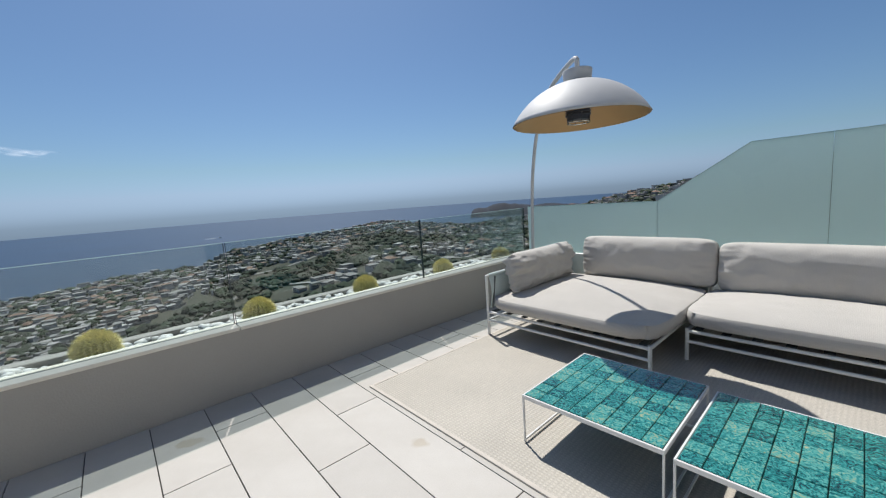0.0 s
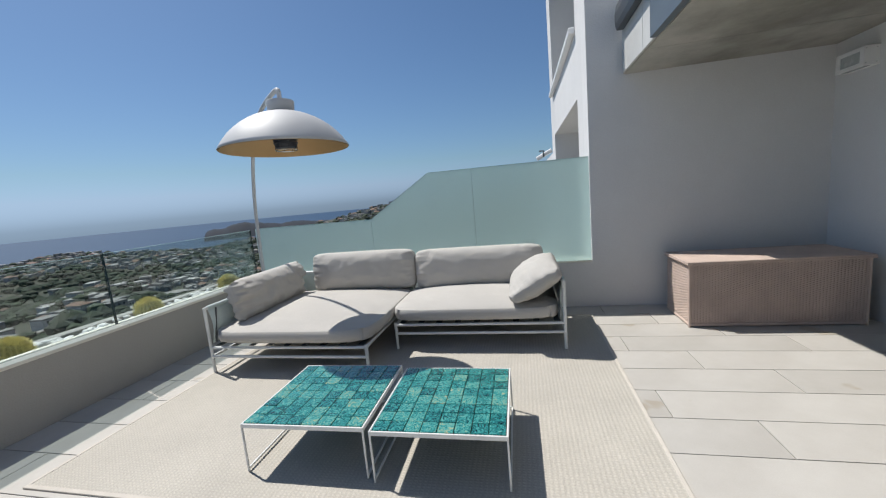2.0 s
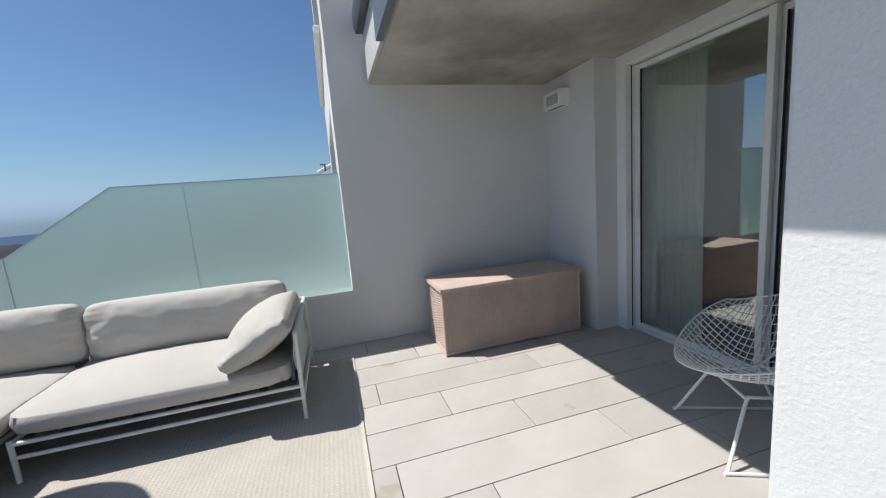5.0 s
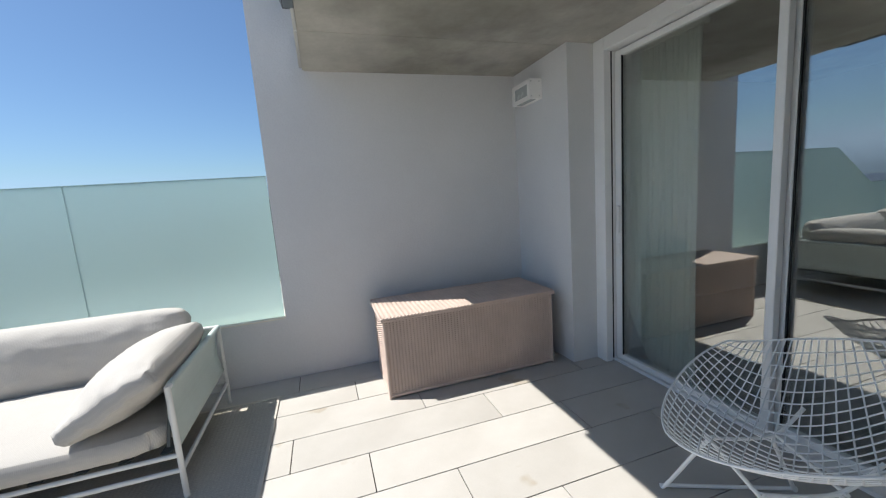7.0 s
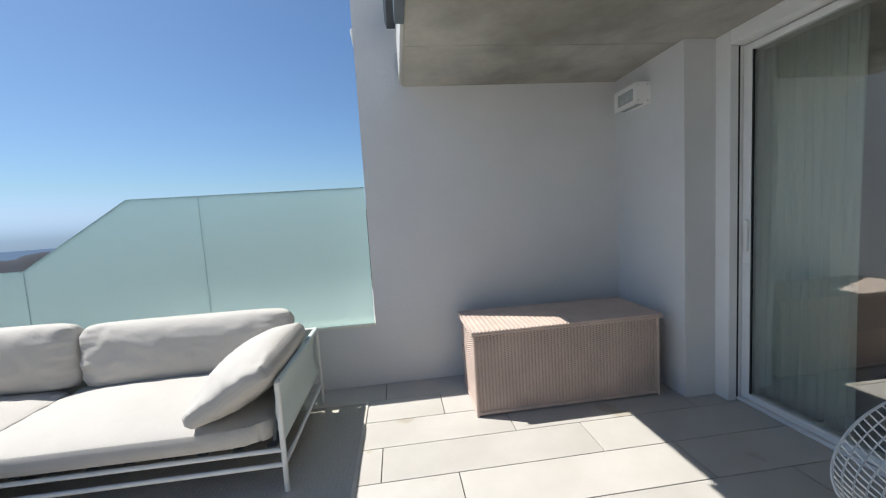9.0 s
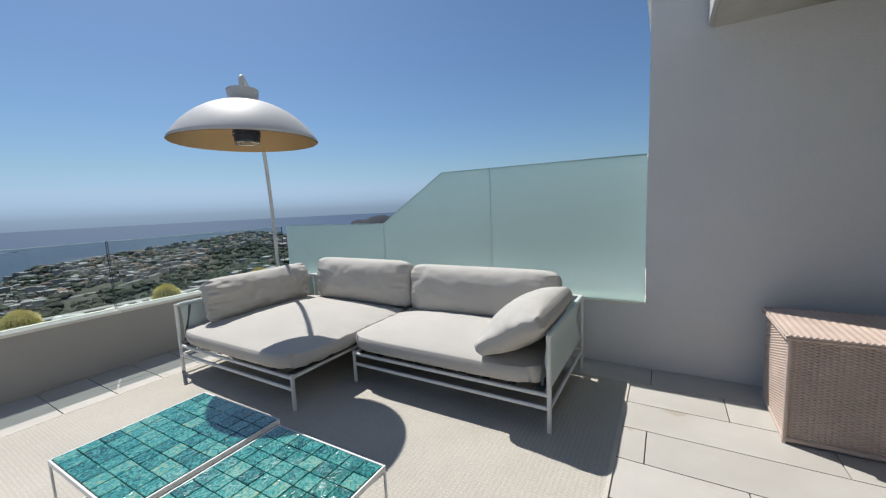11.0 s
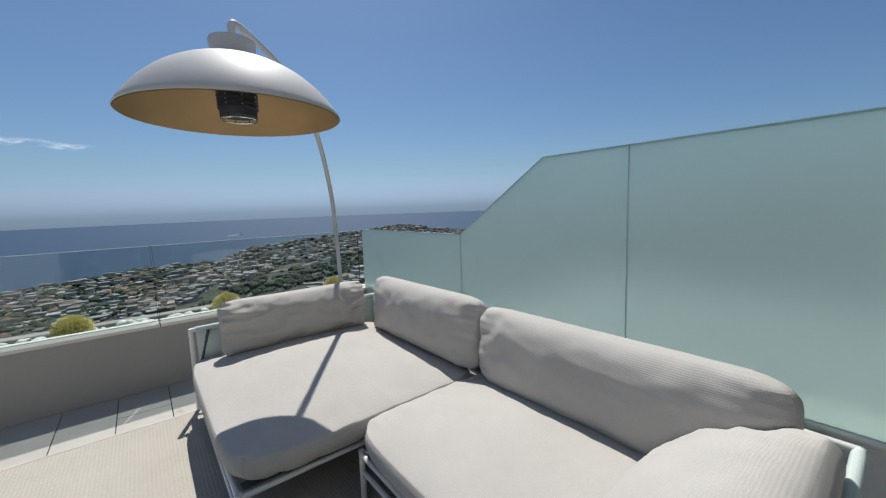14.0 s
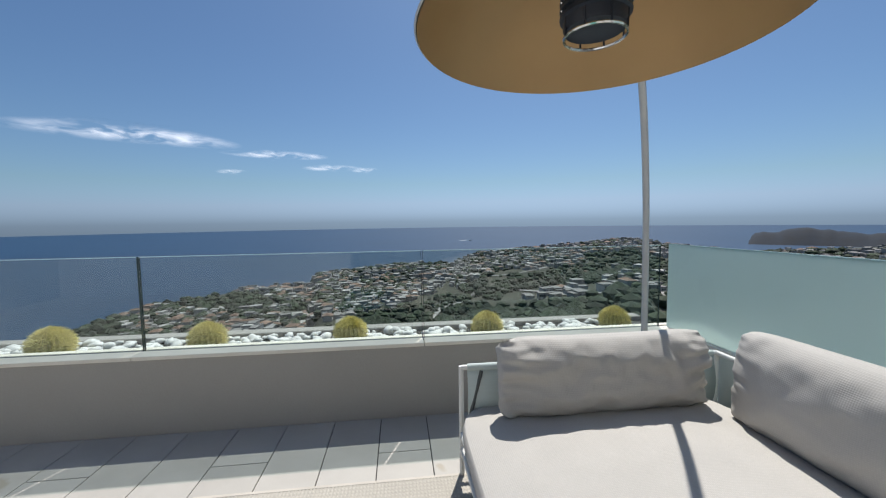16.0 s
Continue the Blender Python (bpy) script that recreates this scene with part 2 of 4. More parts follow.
els[1].position, els[1].color = 0.84, (0.46, 0.42, 0.24, 1)
for p, c in ((0.41, (0.010, 0.120, 0.112, 1)), (0.52, (0.030, 0.235, 0.215, 1)), (0.63, (0.10, 0.34, 0.29, 1)), (0.74, (0.26, 0.33, 0.19, 1))):
    e = els.new(p)
    e.color = c
tw = nt.nodes.new("ShaderNodeTexWhiteNoise")
tw.noise_dimensions = "1D"
nt.links.new(toi.outputs["Random"], tw.inputs["W"])
tsh = nt.nodes.new("ShaderNodeMapRange")
tsh.inputs["To Min"].default_value, tsh.inputs["To Max"].default_value = -0.09, 0.11
nt.links.new(tw.outputs["Value"], tsh.inputs["Value"])
tma = nt.nodes.new("ShaderNodeMath")
nt.links.new(tn.outputs["Fac"], tma.inputs[0])
nt.links.new(tsh.outputs["Result"], tma.inputs[1])
nt.links.new(tma.outputs[0], tr.inputs["Fac"])
nt.links.new(tr.outputs["Color"], tb.inputs["Base Color"])
tb.inputs["Roughness"].default_value, tb.inputs["Coat Weight"].default_value, tb.inputs["Coat Roughness"].default_value = 0.18, 0.8, 0.05
tbp = nt.nodes.new("ShaderNodeBump")
tbp.inputs["Strength"].default_value, tbp.inputs["Distance"].default_value = 0.5, 0.004
nt.links.new(tn.outputs["Fac"], tbp.inputs["Height"])
nt.links.new(tbp.outputs["Normal"], tb.inputs["Normal"])

# ---------------- builders ----------------


def put(bm, name, material, smooth=False, angle=40):
    me = bpy.data.meshes.new(name)
    bmesh.ops.recalc_face_normals(bm, faces=bm.faces)
    bm.to_mesh(me)
    bm.free()
    me.materials.append(material)
    if smooth:
        for p in me.polygons:
            p.use_smooth = True
        me.set_sharp_from_angle(angle=radians(angle))
    return me


def part(name, bm, material, parent=None, label="", smooth=False, at=(0, 0, 0), angle=40):
    ob = new(name, put(bm, name, material, smooth, angle))
    ob.location = at
    if parent:
        ob.parent = parent
    if label:
        tagged(ob, label)
    return ob


def thing(name, at, label, category, group="", kind="", turn=0):
    ob = new(name)
    ob.empty_display_size = 0.1
    ob.matrix_world = pose(*at, 0, 0, turn)
    return tagged(ob, label, category, group, kind)


def box(x0, x1, y0, y1, z0, z1, bevel=0.0, bm=None, seg=1):
    bm = bm or bmesh.new()
    made = bmesh.ops.create_cube(bm, size=1.0)["verts"]
    for v in made:
        v.co = Vector(((x0 + x1) / 2 + v.co.x * (x1 - x0), (y0 + y1) / 2 + v.co.y * (y1 - y0), (z0 + z1) / 2 + v.co.z * (z1 - z0)))
    if bevel:
        ed = list({e for v in made for e in v.link_edges})
        bmesh.ops.bevel(bm, geom=ed, offset=bevel, segments=seg, profile=0.6, affect="EDGES")
    return bm


def tube(pts, r, seg=8, bm=None, closed=False, caps=True):
    bm = bm or bmesh.new()
    pts = [Vector(p) for p in pts]
    n = len(pts)
    rings = []
    up = None
    for i, p in enumerate(pts):
        a, b = pts[i - 1] if (i or closed) else p, pts[(i + 1) % n] if (i < n - 1 or closed) else p
        d = (b - a).normalized()
        if up is None:
            up = d.orthogonal().normalized()
        up = (up - d * up.dot(d)).normalized()
        side = d.cross(up)
        rr = r[i] if isinstance(r, (list, tuple)) else r
        rings.append([bm.verts.new(p + (up * math.cos(k * math.tau / seg) + side * math.sin(k * math.tau / seg)) * rr) for k in range(seg)])
    for i in range(n if closed else n - 1):
        A, B = rings[i], rings[(i + 1) % n]
        for k in range(seg):
            bm.faces.new((A[k], A[(k + 1) % seg], B[(k + 1) % seg], B[k]))
    if caps and not closed:
        bm.faces.new(rings[0][::-1])
        bm.faces.new(rings[-1])
    return bm


def lathe(profile, seg=32, bm=None, at=(0, 0, 0)):
    """Turns (radius, height) pairs about the upright axis."""
    bm = bm or bmesh.new()
    rings = []
    for r, z in profile:
        if r < 1e-5:
            rings.append([bm.verts.new((at[0], at[1], at[2] + z))])
        else:
            rings.append([bm.verts.new((at[0] + r * math.cos(k * math.tau / seg), at[1] + r * math.sin(k * math.tau / seg), at[2] + z)) for k in range(seg)])
    for A, B in zip(rings, rings[1:]):
        for k in range(seg):
            j = (k + 1) % seg
            q = [A[k % len(A)], A[j % len(A)], B[j % len(B)], B[k % len(B)]]
            q = list(dict.fromkeys(q))
            if len(q) > 2:
                bm.faces.new(q)
    return bm


def smooth_line(pts, steps=6):
    """A rounded line through the points."""
    pts = [Vector(p) for p in pts]
    out = []
    for i in range(len(pts) - 1):
        p0, p1, p2, p3 = pts[max(i - 1, 0)], pts[i], pts[i + 1], pts[min(i + 2, len(pts) - 1)]
        for k in range(steps):
            t = k / steps
            out.append(0.5 * (2 * p1 + (p2 - p0) * t + (2 * p0 - 5 * p1 + 4 * p2 - p3) * t * t + (3 * p1 - p0 - 3 * p2 + p3) * t ** 3))
    out.append(pts[-1])
    return out


def setting(name, bm, material, label, category, smooth=False):
    return tagged(part(name, bm, material, None, label, smooth), "", category, "", "structure")

# ---------------- the terrace and the house ----------------
X_SCREEN, Z_SOFFIT, Y_LIP = 3.56, 2.358, -0.014
setting("floor_bed", box(-4.6, 3.56, -2.25, 4.33, -0.3, -0.012), TILE_BED, "dark recessed joints under the terrace tiles", "floor")
setting("wall_east", box(3.56, 3.86, -6.0, 0.328, -0.3, 6.6), WHITE_RENDER, "tall white rendered side wall in shade", "wall")
setting("wall_recess", box(2.80, 3.56, -2.60, -1.78, -0.3, 2.358), WHITE_RENDER, "white rendered return wall beside the sliding door", "wall")
setting("wall_front", box(-4.6, 0.64, -2.60, -0.605, -0.3, 2.358, 0.012, seg=2), WHITE_RENDER, "rough white rendered front wall in sun and shade", "wall")
setting("wall_west", box(-4.9, -4.6, -2.6, 5.12, -3.0, 2.358), WHITE_RENDER, "plain white rendered end wall", "wall")
setting("wall_low", box(3.56, 3.80, 0.328, 4.40, -0.3, 0.495), WHITE_RENDER, "low white wall under the frosted screen", "wall")
setting("trim_low_wall", box(3.545, 3.815, 0.332, 4.40, 0.495, 0.509, 0.003), CAP_STONE, "pale stone cap on the low wall", "trim")
# balcony slab above, with the joints of its boarding
sb = box(-4.6, 3.56, -6.0, Y_LIP, Z_SOFFIT + 0.006, 2.62)
for x0, x1, y0, y1 in ((2.864, 3.56, -1.78, Y_LIP - 0.012), (1.30, 2.858, -2.60, Y_LIP - 0.012), (-0.30, 1.294, -2.60, Y_LIP - 0.012), (-4.6, -0.306, -2.60, Y_LIP - 0.012)):
    box(x0, x1, y0, y1, Z_SOFFIT - 0.001, Z_SOFFIT + 0.0055, bm=sb)
setting("ceiling", sb, SOFFIT, "blotchy grey concrete soffit with board joints", "ceiling")
fb = bmesh.new()
for a, b in ((2.874, 3.50), (2.60, 2.866)):
    box(a, b, Y_LIP, Y_LIP + 0.02, Z_SOFFIT, 2.95, 0.002, bm=fb)
setting("trim_fascia", fb, FASCIA, "grey fascia panels along the balcony edge", "trim")
fb = bmesh.new()
for a, b in ((1.65, 2.594), (0.43, 1.642), (-0.79, 0.422), (-2.01, -0.798), (-4.6, -2.018)):
    box(a, b, Y_LIP, Y_LIP + 0.05, Z_SOFFIT - 0.004, 2.95, 0.002, bm=fb)
setting("trim_dark_fascia", fb, FASCIA_DARK, "dark blue-grey fascia panels along the balcony edge", "trim")
setting("wall_upper", box(-4.6, 3.56, -6.0, -1.5, 2.62, 6.2), WHITE_RENDER, "white rendered upper storey wall", "wall")

# awning case under the balcony edge
aw = thing("awning", (2.60, 0, 2.73), "dark grey retracted awning case fixed to the balcony edge", "awning")
prof = [(-0.0, 0.0), (0.0, 0.24), (0.10, 0.26), (0.20, 0.22), (0.25, 0.14), (0.245, 0.05), (0.20, 0.0)]
bm = bmesh.new()
ends = []
for x in (0.0, 0.84):
    ends.append([bm.verts.new((x, y * 0.3 + 0.008, z)) for y, z in prof])
for k in range(len(prof)):
    bm.faces.new((ends[0][k], ends[0][(k + 1) % len(prof)], ends[1][(k + 1) % len(prof)], ends[1][k]))
bm.faces.new(ends[0])
bm.faces.new(ends[1][::-1])
part("case", bm, DARK_METAL, aw)
bm = bmesh.new()
cap = [[bm.verts.new((x, y * 0.32 + 0.008, z * 1.04 - 0.006)) for y, z in prof] for x in (-0.022, -0.002)]
for k in range(len(prof)):
    bm.faces.new((cap[0][k], cap[0][(k + 1) % len(prof)], cap[1][(k + 1) % len(prof)], cap[1][k]))
bm.faces.new(cap[0])
bm.faces.new(cap[1][::-1])
part("end_cap", bm, mat("cap_grey", (0.16, 0.18, 0.19), 0.4, 0.1, 5), aw)
part("bracket", box(0.10, 0.18, 0.008, 0.06, 0.245, 0.30, 0.006), DARK_METAL, aw)

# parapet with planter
setting("wall_parapet", box(-4.6, 3.56, 4.33, 4.50, -3.0, 0.480), PARAPET_SHADED, "low rendered parapet wall, part of its shade in the colour", "wall")
cb = bmesh.new()
for a, b in ((1.778, 3.80), (-0.024, 1.772), (-1.826, -0.030), (-3.628, -1.832), (-4.6, -3.634)):
    box(a, b, 4.318, 4.432, 0.480, 0.505, 0.003, bm=cb)
    box(a, b, 4.468, 4.520, 0.480, 0.503, 0.003, bm=cb)
setting("trim_parapet_cap", cb, CAP_STONE, "cream stone cap along the parapet", "trim")
setting("trim_glass_channel", box(-4.6, 3.56, 4.436, 4.464, 0.4805, 0.499), DARK_METAL, "dark metal channel that holds the glass", "trim")
setting("planter_bed", box(-4.6, 3.80, 4.50, 5.02, -3.0, 0.385), TILE_BED, "planter trough filled under the pebbles", "planter")
setting("planter_rim", box(-4.6, 3.80, 5.02, 5.14, -3.0, 0.425, 0.006), PARAPET_SHADED, "pale outer rim of the planter", "planter")

for i, (a, b) in enumerate(((1.782, 3.545), (-0.020, 1.768), (-1.822, -0.034), (-3.624, -1.836))):
    g = thing("glass_balustrade", ((a + b) / 2, 4.45, 0.485), "clear glass balustrade pane standing in the parapet cap", "balustrade", "balustrade panes")
    h = (b - a) / 2
    part("pane", box(-h, h, -0.006, 0.006, 0, 0.623), CLEAR, g)
    for n, (x0, x1, z0, z1) in (("edge", (-h, h, 0.623, 0.6265)), ("edge", (-h - 0.003, -h, 0, 0.6265)), ("edge", (h, h + 0.003, 0, 0.6265))):
        part(n, box(x0, x1, -0.006, 0.006, z0, z1), GLASS_EDGE if z0 else EDGE_DARK, g).visible_shadow = False

# frosted screen, three panes
scr = thing("privacy_screen", (3.585, 2.4, 0.509), "frosted green glass privacy screen with a sloped step", "screen")


def pane(outline):
    bm = bmesh.new()
    f = bm.faces.new([bm.verts.new((-0.007, y - 2.4, z - 0.509)) for y, z in outline])
    ex = bmesh.ops.extrude_face_region(bm, geom=[f])
    bmesh.ops.translate(bm, verts=[v for v in ex["geom"] if isinstance(v, bmesh.types.BMVert)], vec=(0.014, 0, 0))
    return bm


for o in ([(2.8095, 0.509), (4.401, 0.509), (4.401, 1.117), (2.8095, 1.124)], [(1.5695, 0.509), (2.8065, 0.509), (2.8065, 1.126), (2.064, 1.601), (1.5695, 1.601)], [(0.335, 0.509), (1.5665, 0.509), (1.5665, 1.601), (0.335, 1.601)]):
    part("pane", pane(o), FROST, scr)
    ring = [(-0.0, y - 2.4, z - 0.509) for y, z in o]
    k = len(o)
    for i in range(2, k - 1):
        part("edge", tube([ring[i], ring[(i + 1) % k]], 0.0075, 4), GLASS_EDGE, scr)

setting("neighbour_terrace", box(3.80, 8.0, 0.328, 4.40, -0.3, 0.0), TILE, "pale tiled terrace behind the frosted screen", "floor")
setting("neighbour_parapet", box(3.80, 8.0, 4.40, 4.55, -3.0, 0.48), PARAPET_SHADED, "low parapet of the terrace next door", "wall")

# sliding door
Y_DOOR = -2.16
dr = thing("door_1", (1.75, Y_DOOR, 0), "closed sliding glass door in a white metal frame", "door", "", "structure")


def dbox(name, x0, x1, y0, y1, z0, z1, m, label="", bev=0.003):
    return part(name, box(x0 - 1.75, x1 - 1.75, y0 - Y_DOOR, y1 - Y_DOOR, z0, z1, bev), m, dr, label)


dbox("jamb", 2.692, 2.80, -2.06, -2.0, 0, 2.357, DOOR_METAL)
dbox("seal", 2.694, 2.703, -2.072, -2.062, 0.022, 2.268, SEAL, bev=0)
dbox("jamb", 2.694, 2.80, -2.24, -2.074, 0, 2.357, DOOR_METAL)
dbox("head", 0.64, 2.691, -2.20, -2.0, 2.27, 2.357, DOOR_METAL)
dbox("track", 0.64, 2.692, -2.24, -2.072, 0.0, 0.022, DOOR_METAL)
for name, a, b, y in (("sash", 1.640, 2.690, -2.112), ("sash", 0.66, 1.682, -2.172)):
    sb = bmesh.new()
    for q in ((a, a + 0.042, 0.026, 2.262), (b - 0.055, b, 0.026, 2.262), (a + 0.042, b - 0.055, 0.026, 0.066), (a + 0.042, b - 0.055, 2.222, 2.262)):
        box(q[0] - 1.75, q[1] - 1.75, y - 0.022 - Y_DOOR, y + 0.022 - Y_DOOR, q[2], q[3], 0.003, bm=sb)
    s = part(name, sb, DOOR_METAL, dr)
    p = part("pane", box(a + 0.037 - 1.75, b - 0.050 - 1.75, y - 0.004 - Y_DOOR, y + 0.004 - Y_DOOR, 0.06, 2.23), DOOR_GLASS, s)
    p.visible_shadow = False
    part("gasket", box(b - 0.062 - 1.75, b - 0.055 - 1.75, y + 0.005 - Y_DOOR, y + 0.016 - Y_DOOR, 0.066, 2.222), SEAL, s)
dbox("handle", 2.640, 2.660, -2.090, -2.066, 1.00, 1.20, DOOR_METAL, "white upright pull handle", 0.006)
dbox("lock", 2.640, 2.660, -2.090, -2.078, 0.84, 0.92, DOOR_METAL, "small white lock plate", 0.004)

# room behind the glass, its gloom put into the wall and floor colours
setting("room_floor", box(-0.6, 3.56, -5.6, -2.245, -0.2, 0.0), ROOM_FLOOR_GLOOM, "indoor floor behind the glass door, darkened as unlit", "floor")
setting("room_wall_back", box(-0.6, 3.56, -5.8, -5.6, -0.2, 2.6), ROOM_WALL_GLOOM, "back wall of the room, darkened as unlit", "wall")
setting("room_wall_side", box(-0.8, -0.6, -5.8, -2.6, -0.2, 2.6), ROOM_WALL_GLOOM, "side wall of the room, darkened as unlit", "wall")
cu = thing("curtain", (2.45, -2.262, 0.02), "pale sheer curtain hanging in folds behind the door", "curtain")
bm = bmesh.new()
cols, rowsn = 90, 8
grid = [[bm.verts.new((-0.27 + 0.54 * i / cols, 0.03 * math.sin(i * 0.75) * (0.6 + 0.4 * j / rowsn) + 0.012 * math.sin(i * 1.9 + j * 0.4), 2.22 * (1 - j / rowsn))) for i in range(cols + 1)] for j in range(rowsn + 1)]
for j in range(rowsn):
    for i in range(cols):
        bm.faces.new((grid[j][i], grid[j][i + 1], grid[j + 1][i + 1], grid[j + 1][i]))
c = part("cloth", bm, CURTAIN, cu, smooth=True, angle=180)
sol = c.modifiers.new("thick", "SOLIDIFY")
sol.thickness = 0.003
part("rail", box(-0.30, 0.30, -0.015, 0.015, 2.225, 2.25), DOOR_METAL, cu)

# wall light
wl = thing("wall_light", (3.26, -1.78, 2.06), "white box wall light with grey glass panes", "wall light")
for q in ((-0.14, 0.14, 0.0, 0.012, 0, 0.15), (-0.14, -0.125, 0.012, 0.11, 0, 0.15), (0.125, 0.14, 0.012, 0.11, 0, 0.15), (-0.125, 0.125, 0.012, 0.11, 0.135, 0.15), (-0.125, 0.125, 0.095, 0.11, 0, 0.03), (-0.125, 0.125, 0.095, 0.11, 0.12, 0.135), (-0.125, -0.10, 0.095, 0.11, 0.03, 0.12), (0.10, 0.125, 0.095, 0.11, 0.03, 0.12), (-0.125, 0.125, 0.012, 0.03, 0, 0.015)):
    part("casing", box(*q, 0.001), WALL_LIGHT, wl)
part("front_glass", box(-0.10, 0.10, 0.096, 0.102, 0.03, 0.12), LIGHT_GLASS, wl)
part("bottom_glass", box(-0.125, 0.125, 0.03, 0.095, 0.004, 0.010), LIGHT_GLASS, wl)
for y in (0.025, 0.097):
    for z in (0.02, 0.13):
        part("screw", lathe([(0, 0.0), (0.005, 0.0), (0.005, 0.003), (0, 0.003)], 8), CHROME, wl, at=(-0.143, y, z)).rotation_euler = (0, radians(90), 0)

# neighbouring facade beyond the side wall
nb = thing("neighbour_house", (5.8, 0, 0), "white rendered neighbouring house with deep window recesses", "house")
for q in ((3.86, 4.24, -0.4, 0.328, -3, 6.6), (7.35, 8.0, -0.4, 0.328, -3, 6.6), (4.24, 7.35, -0.4, 0.328, 2.32, 3.05), (4.24, 7.35, -0.4, 0.328, 5.6, 6.6), (3.86, 8.0, -1.8, -1.5, -3, 6.6), (7.7, 8.0, -1.5, -0.4, -3, 6.6), (4.24, 7.35, -1.5, -0.4, 2.6, 2.9), (3.86, 4.24, -1.5, -0.4, -3, 6.6), (4.24, 7.70, -1.5, -0.4, -0.4, -0.1)):
    part("wall", box(q[0] - 5.8, q[1] - 5.8, *q[2:]), WHITE_RENDER, nb)
for z0, z1 in ((0.0, 2.3), (3.0, 5.3)):
    for x0, x1 in ((4.5, 5.8), (5.85, 7.2)):
        w = bmesh.new()
        for q in ((x0, x1, z0, z0 + 0.06), (x0, x1, z1 - 0.06, z1), (x0, x0 + 0.06, z0 + 0.06, z1 - 0.06), (x1 - 0.06, x1, z0 + 0.06, z1 - 0.06)):
            box(q[0] - 5.8, q[1] - 5.8, -1.5, -1.44, q[2], q[3], bm=w)
        wo = part("window", w, DARK_METAL, nb)
        part("pane", box(x0 + 0.06 - 5.8, x1 - 0.06 - 5.8, -1.48, -1.47, z0 + 0.06, z1 - 0.06), WIN_GLASS, wo)
part("sill_rail", box(4.24 - 5.8, 7.45 - 5.8, 0.328, 0.40, 3.05, 3.12, 0.01), DOOR_METAL, nb)
part("roof", box(3.86 - 5.8, 8.1 - 5.8, -6, 0.40, 6.6, 6.8), FASCIA, nb)
nb2 = thing("terrace_house", (11, 0, 0), "white stepped terrace house further along the row", "house")
part("wall", box(-1.6, 3.5, -5, 0.2, -3, 2.15), WHITE_RENDER, nb2)
part("parapet", box(-1.6, -1.2, 0.2, 0.66, -3, 1.95), WHITE_RENDER, nb2)
part("awning_bar", tube([(-1.7, 0.25, 2.20), (-1.7, 0.62, 2.02)], 0.05, 8), DOOR_METAL, nb2)
part("bracket", tube([(-1.75, 0.45, 2.05), (-1.75, 0.45, 2.2), (-1.75, 0.55, 2.2)], 0.02, 6), DARK_METAL, nb2)

# ---------------- rug and furniture ----------------
rug = thing("rug", (1.94, 2.05, 0), "beige flat-woven outdoor rug with a narrow border", "rug")
# ribs across the rug, broken up along their length like a woven cord
nx, ny = 300, 150
gx = [-1.305 + 2.61 * i / nx for i in range(nx + 1)]
vv, ff = [], []
for i, x in enumerate(gx):
    for j in range(ny + 1):
        y = -1.635 + 3.27 * j / ny
        lump = 0.0028 * (1 if i % 2 else -1) * (0.7 + 0.6 * noise.noise((i // 2 * 0.9, j * 0.8, 2)))
        vv.append((x, y, 0.0085 + lump + 0.0012 * noise.noise((x * 3, y * 3, 5))))
for i in range(nx):
    for j in range(ny):
        o = i * (ny + 1) + j
        ff.append((o, o + ny + 1, o + ny + 2, o + 1))
me = bpy.data.meshes.new("weave")
me.from_pydata(vv, [], ff)
me.materials.append(weave_bump(RUG_BASE, 18, 13, 0, 0.002, 0.09))
for p in me.polygons:
    p.use_smooth = True
wv = new("weave", me)
wv.parent = rug
part("border", box(-1.325, -1.300, -1.65, 1.65, 0.0, 0.010, 0.002), RUG_EDGE, rug)
part("border", box(1.300, 1.325, -1.65, 1.65, 0.0, 0.010, 0.002), RUG_EDGE, rug)
part("border", box(-1.300, 1.300, -1.65, -1.63, 0.0, 0.010, 0.002), RUG_EDGE, rug)
part("border", box(-1.300, 1.300, 1.63, 1.65, 0.0, 0.010, 0.002), RUG_EDGE, rug)


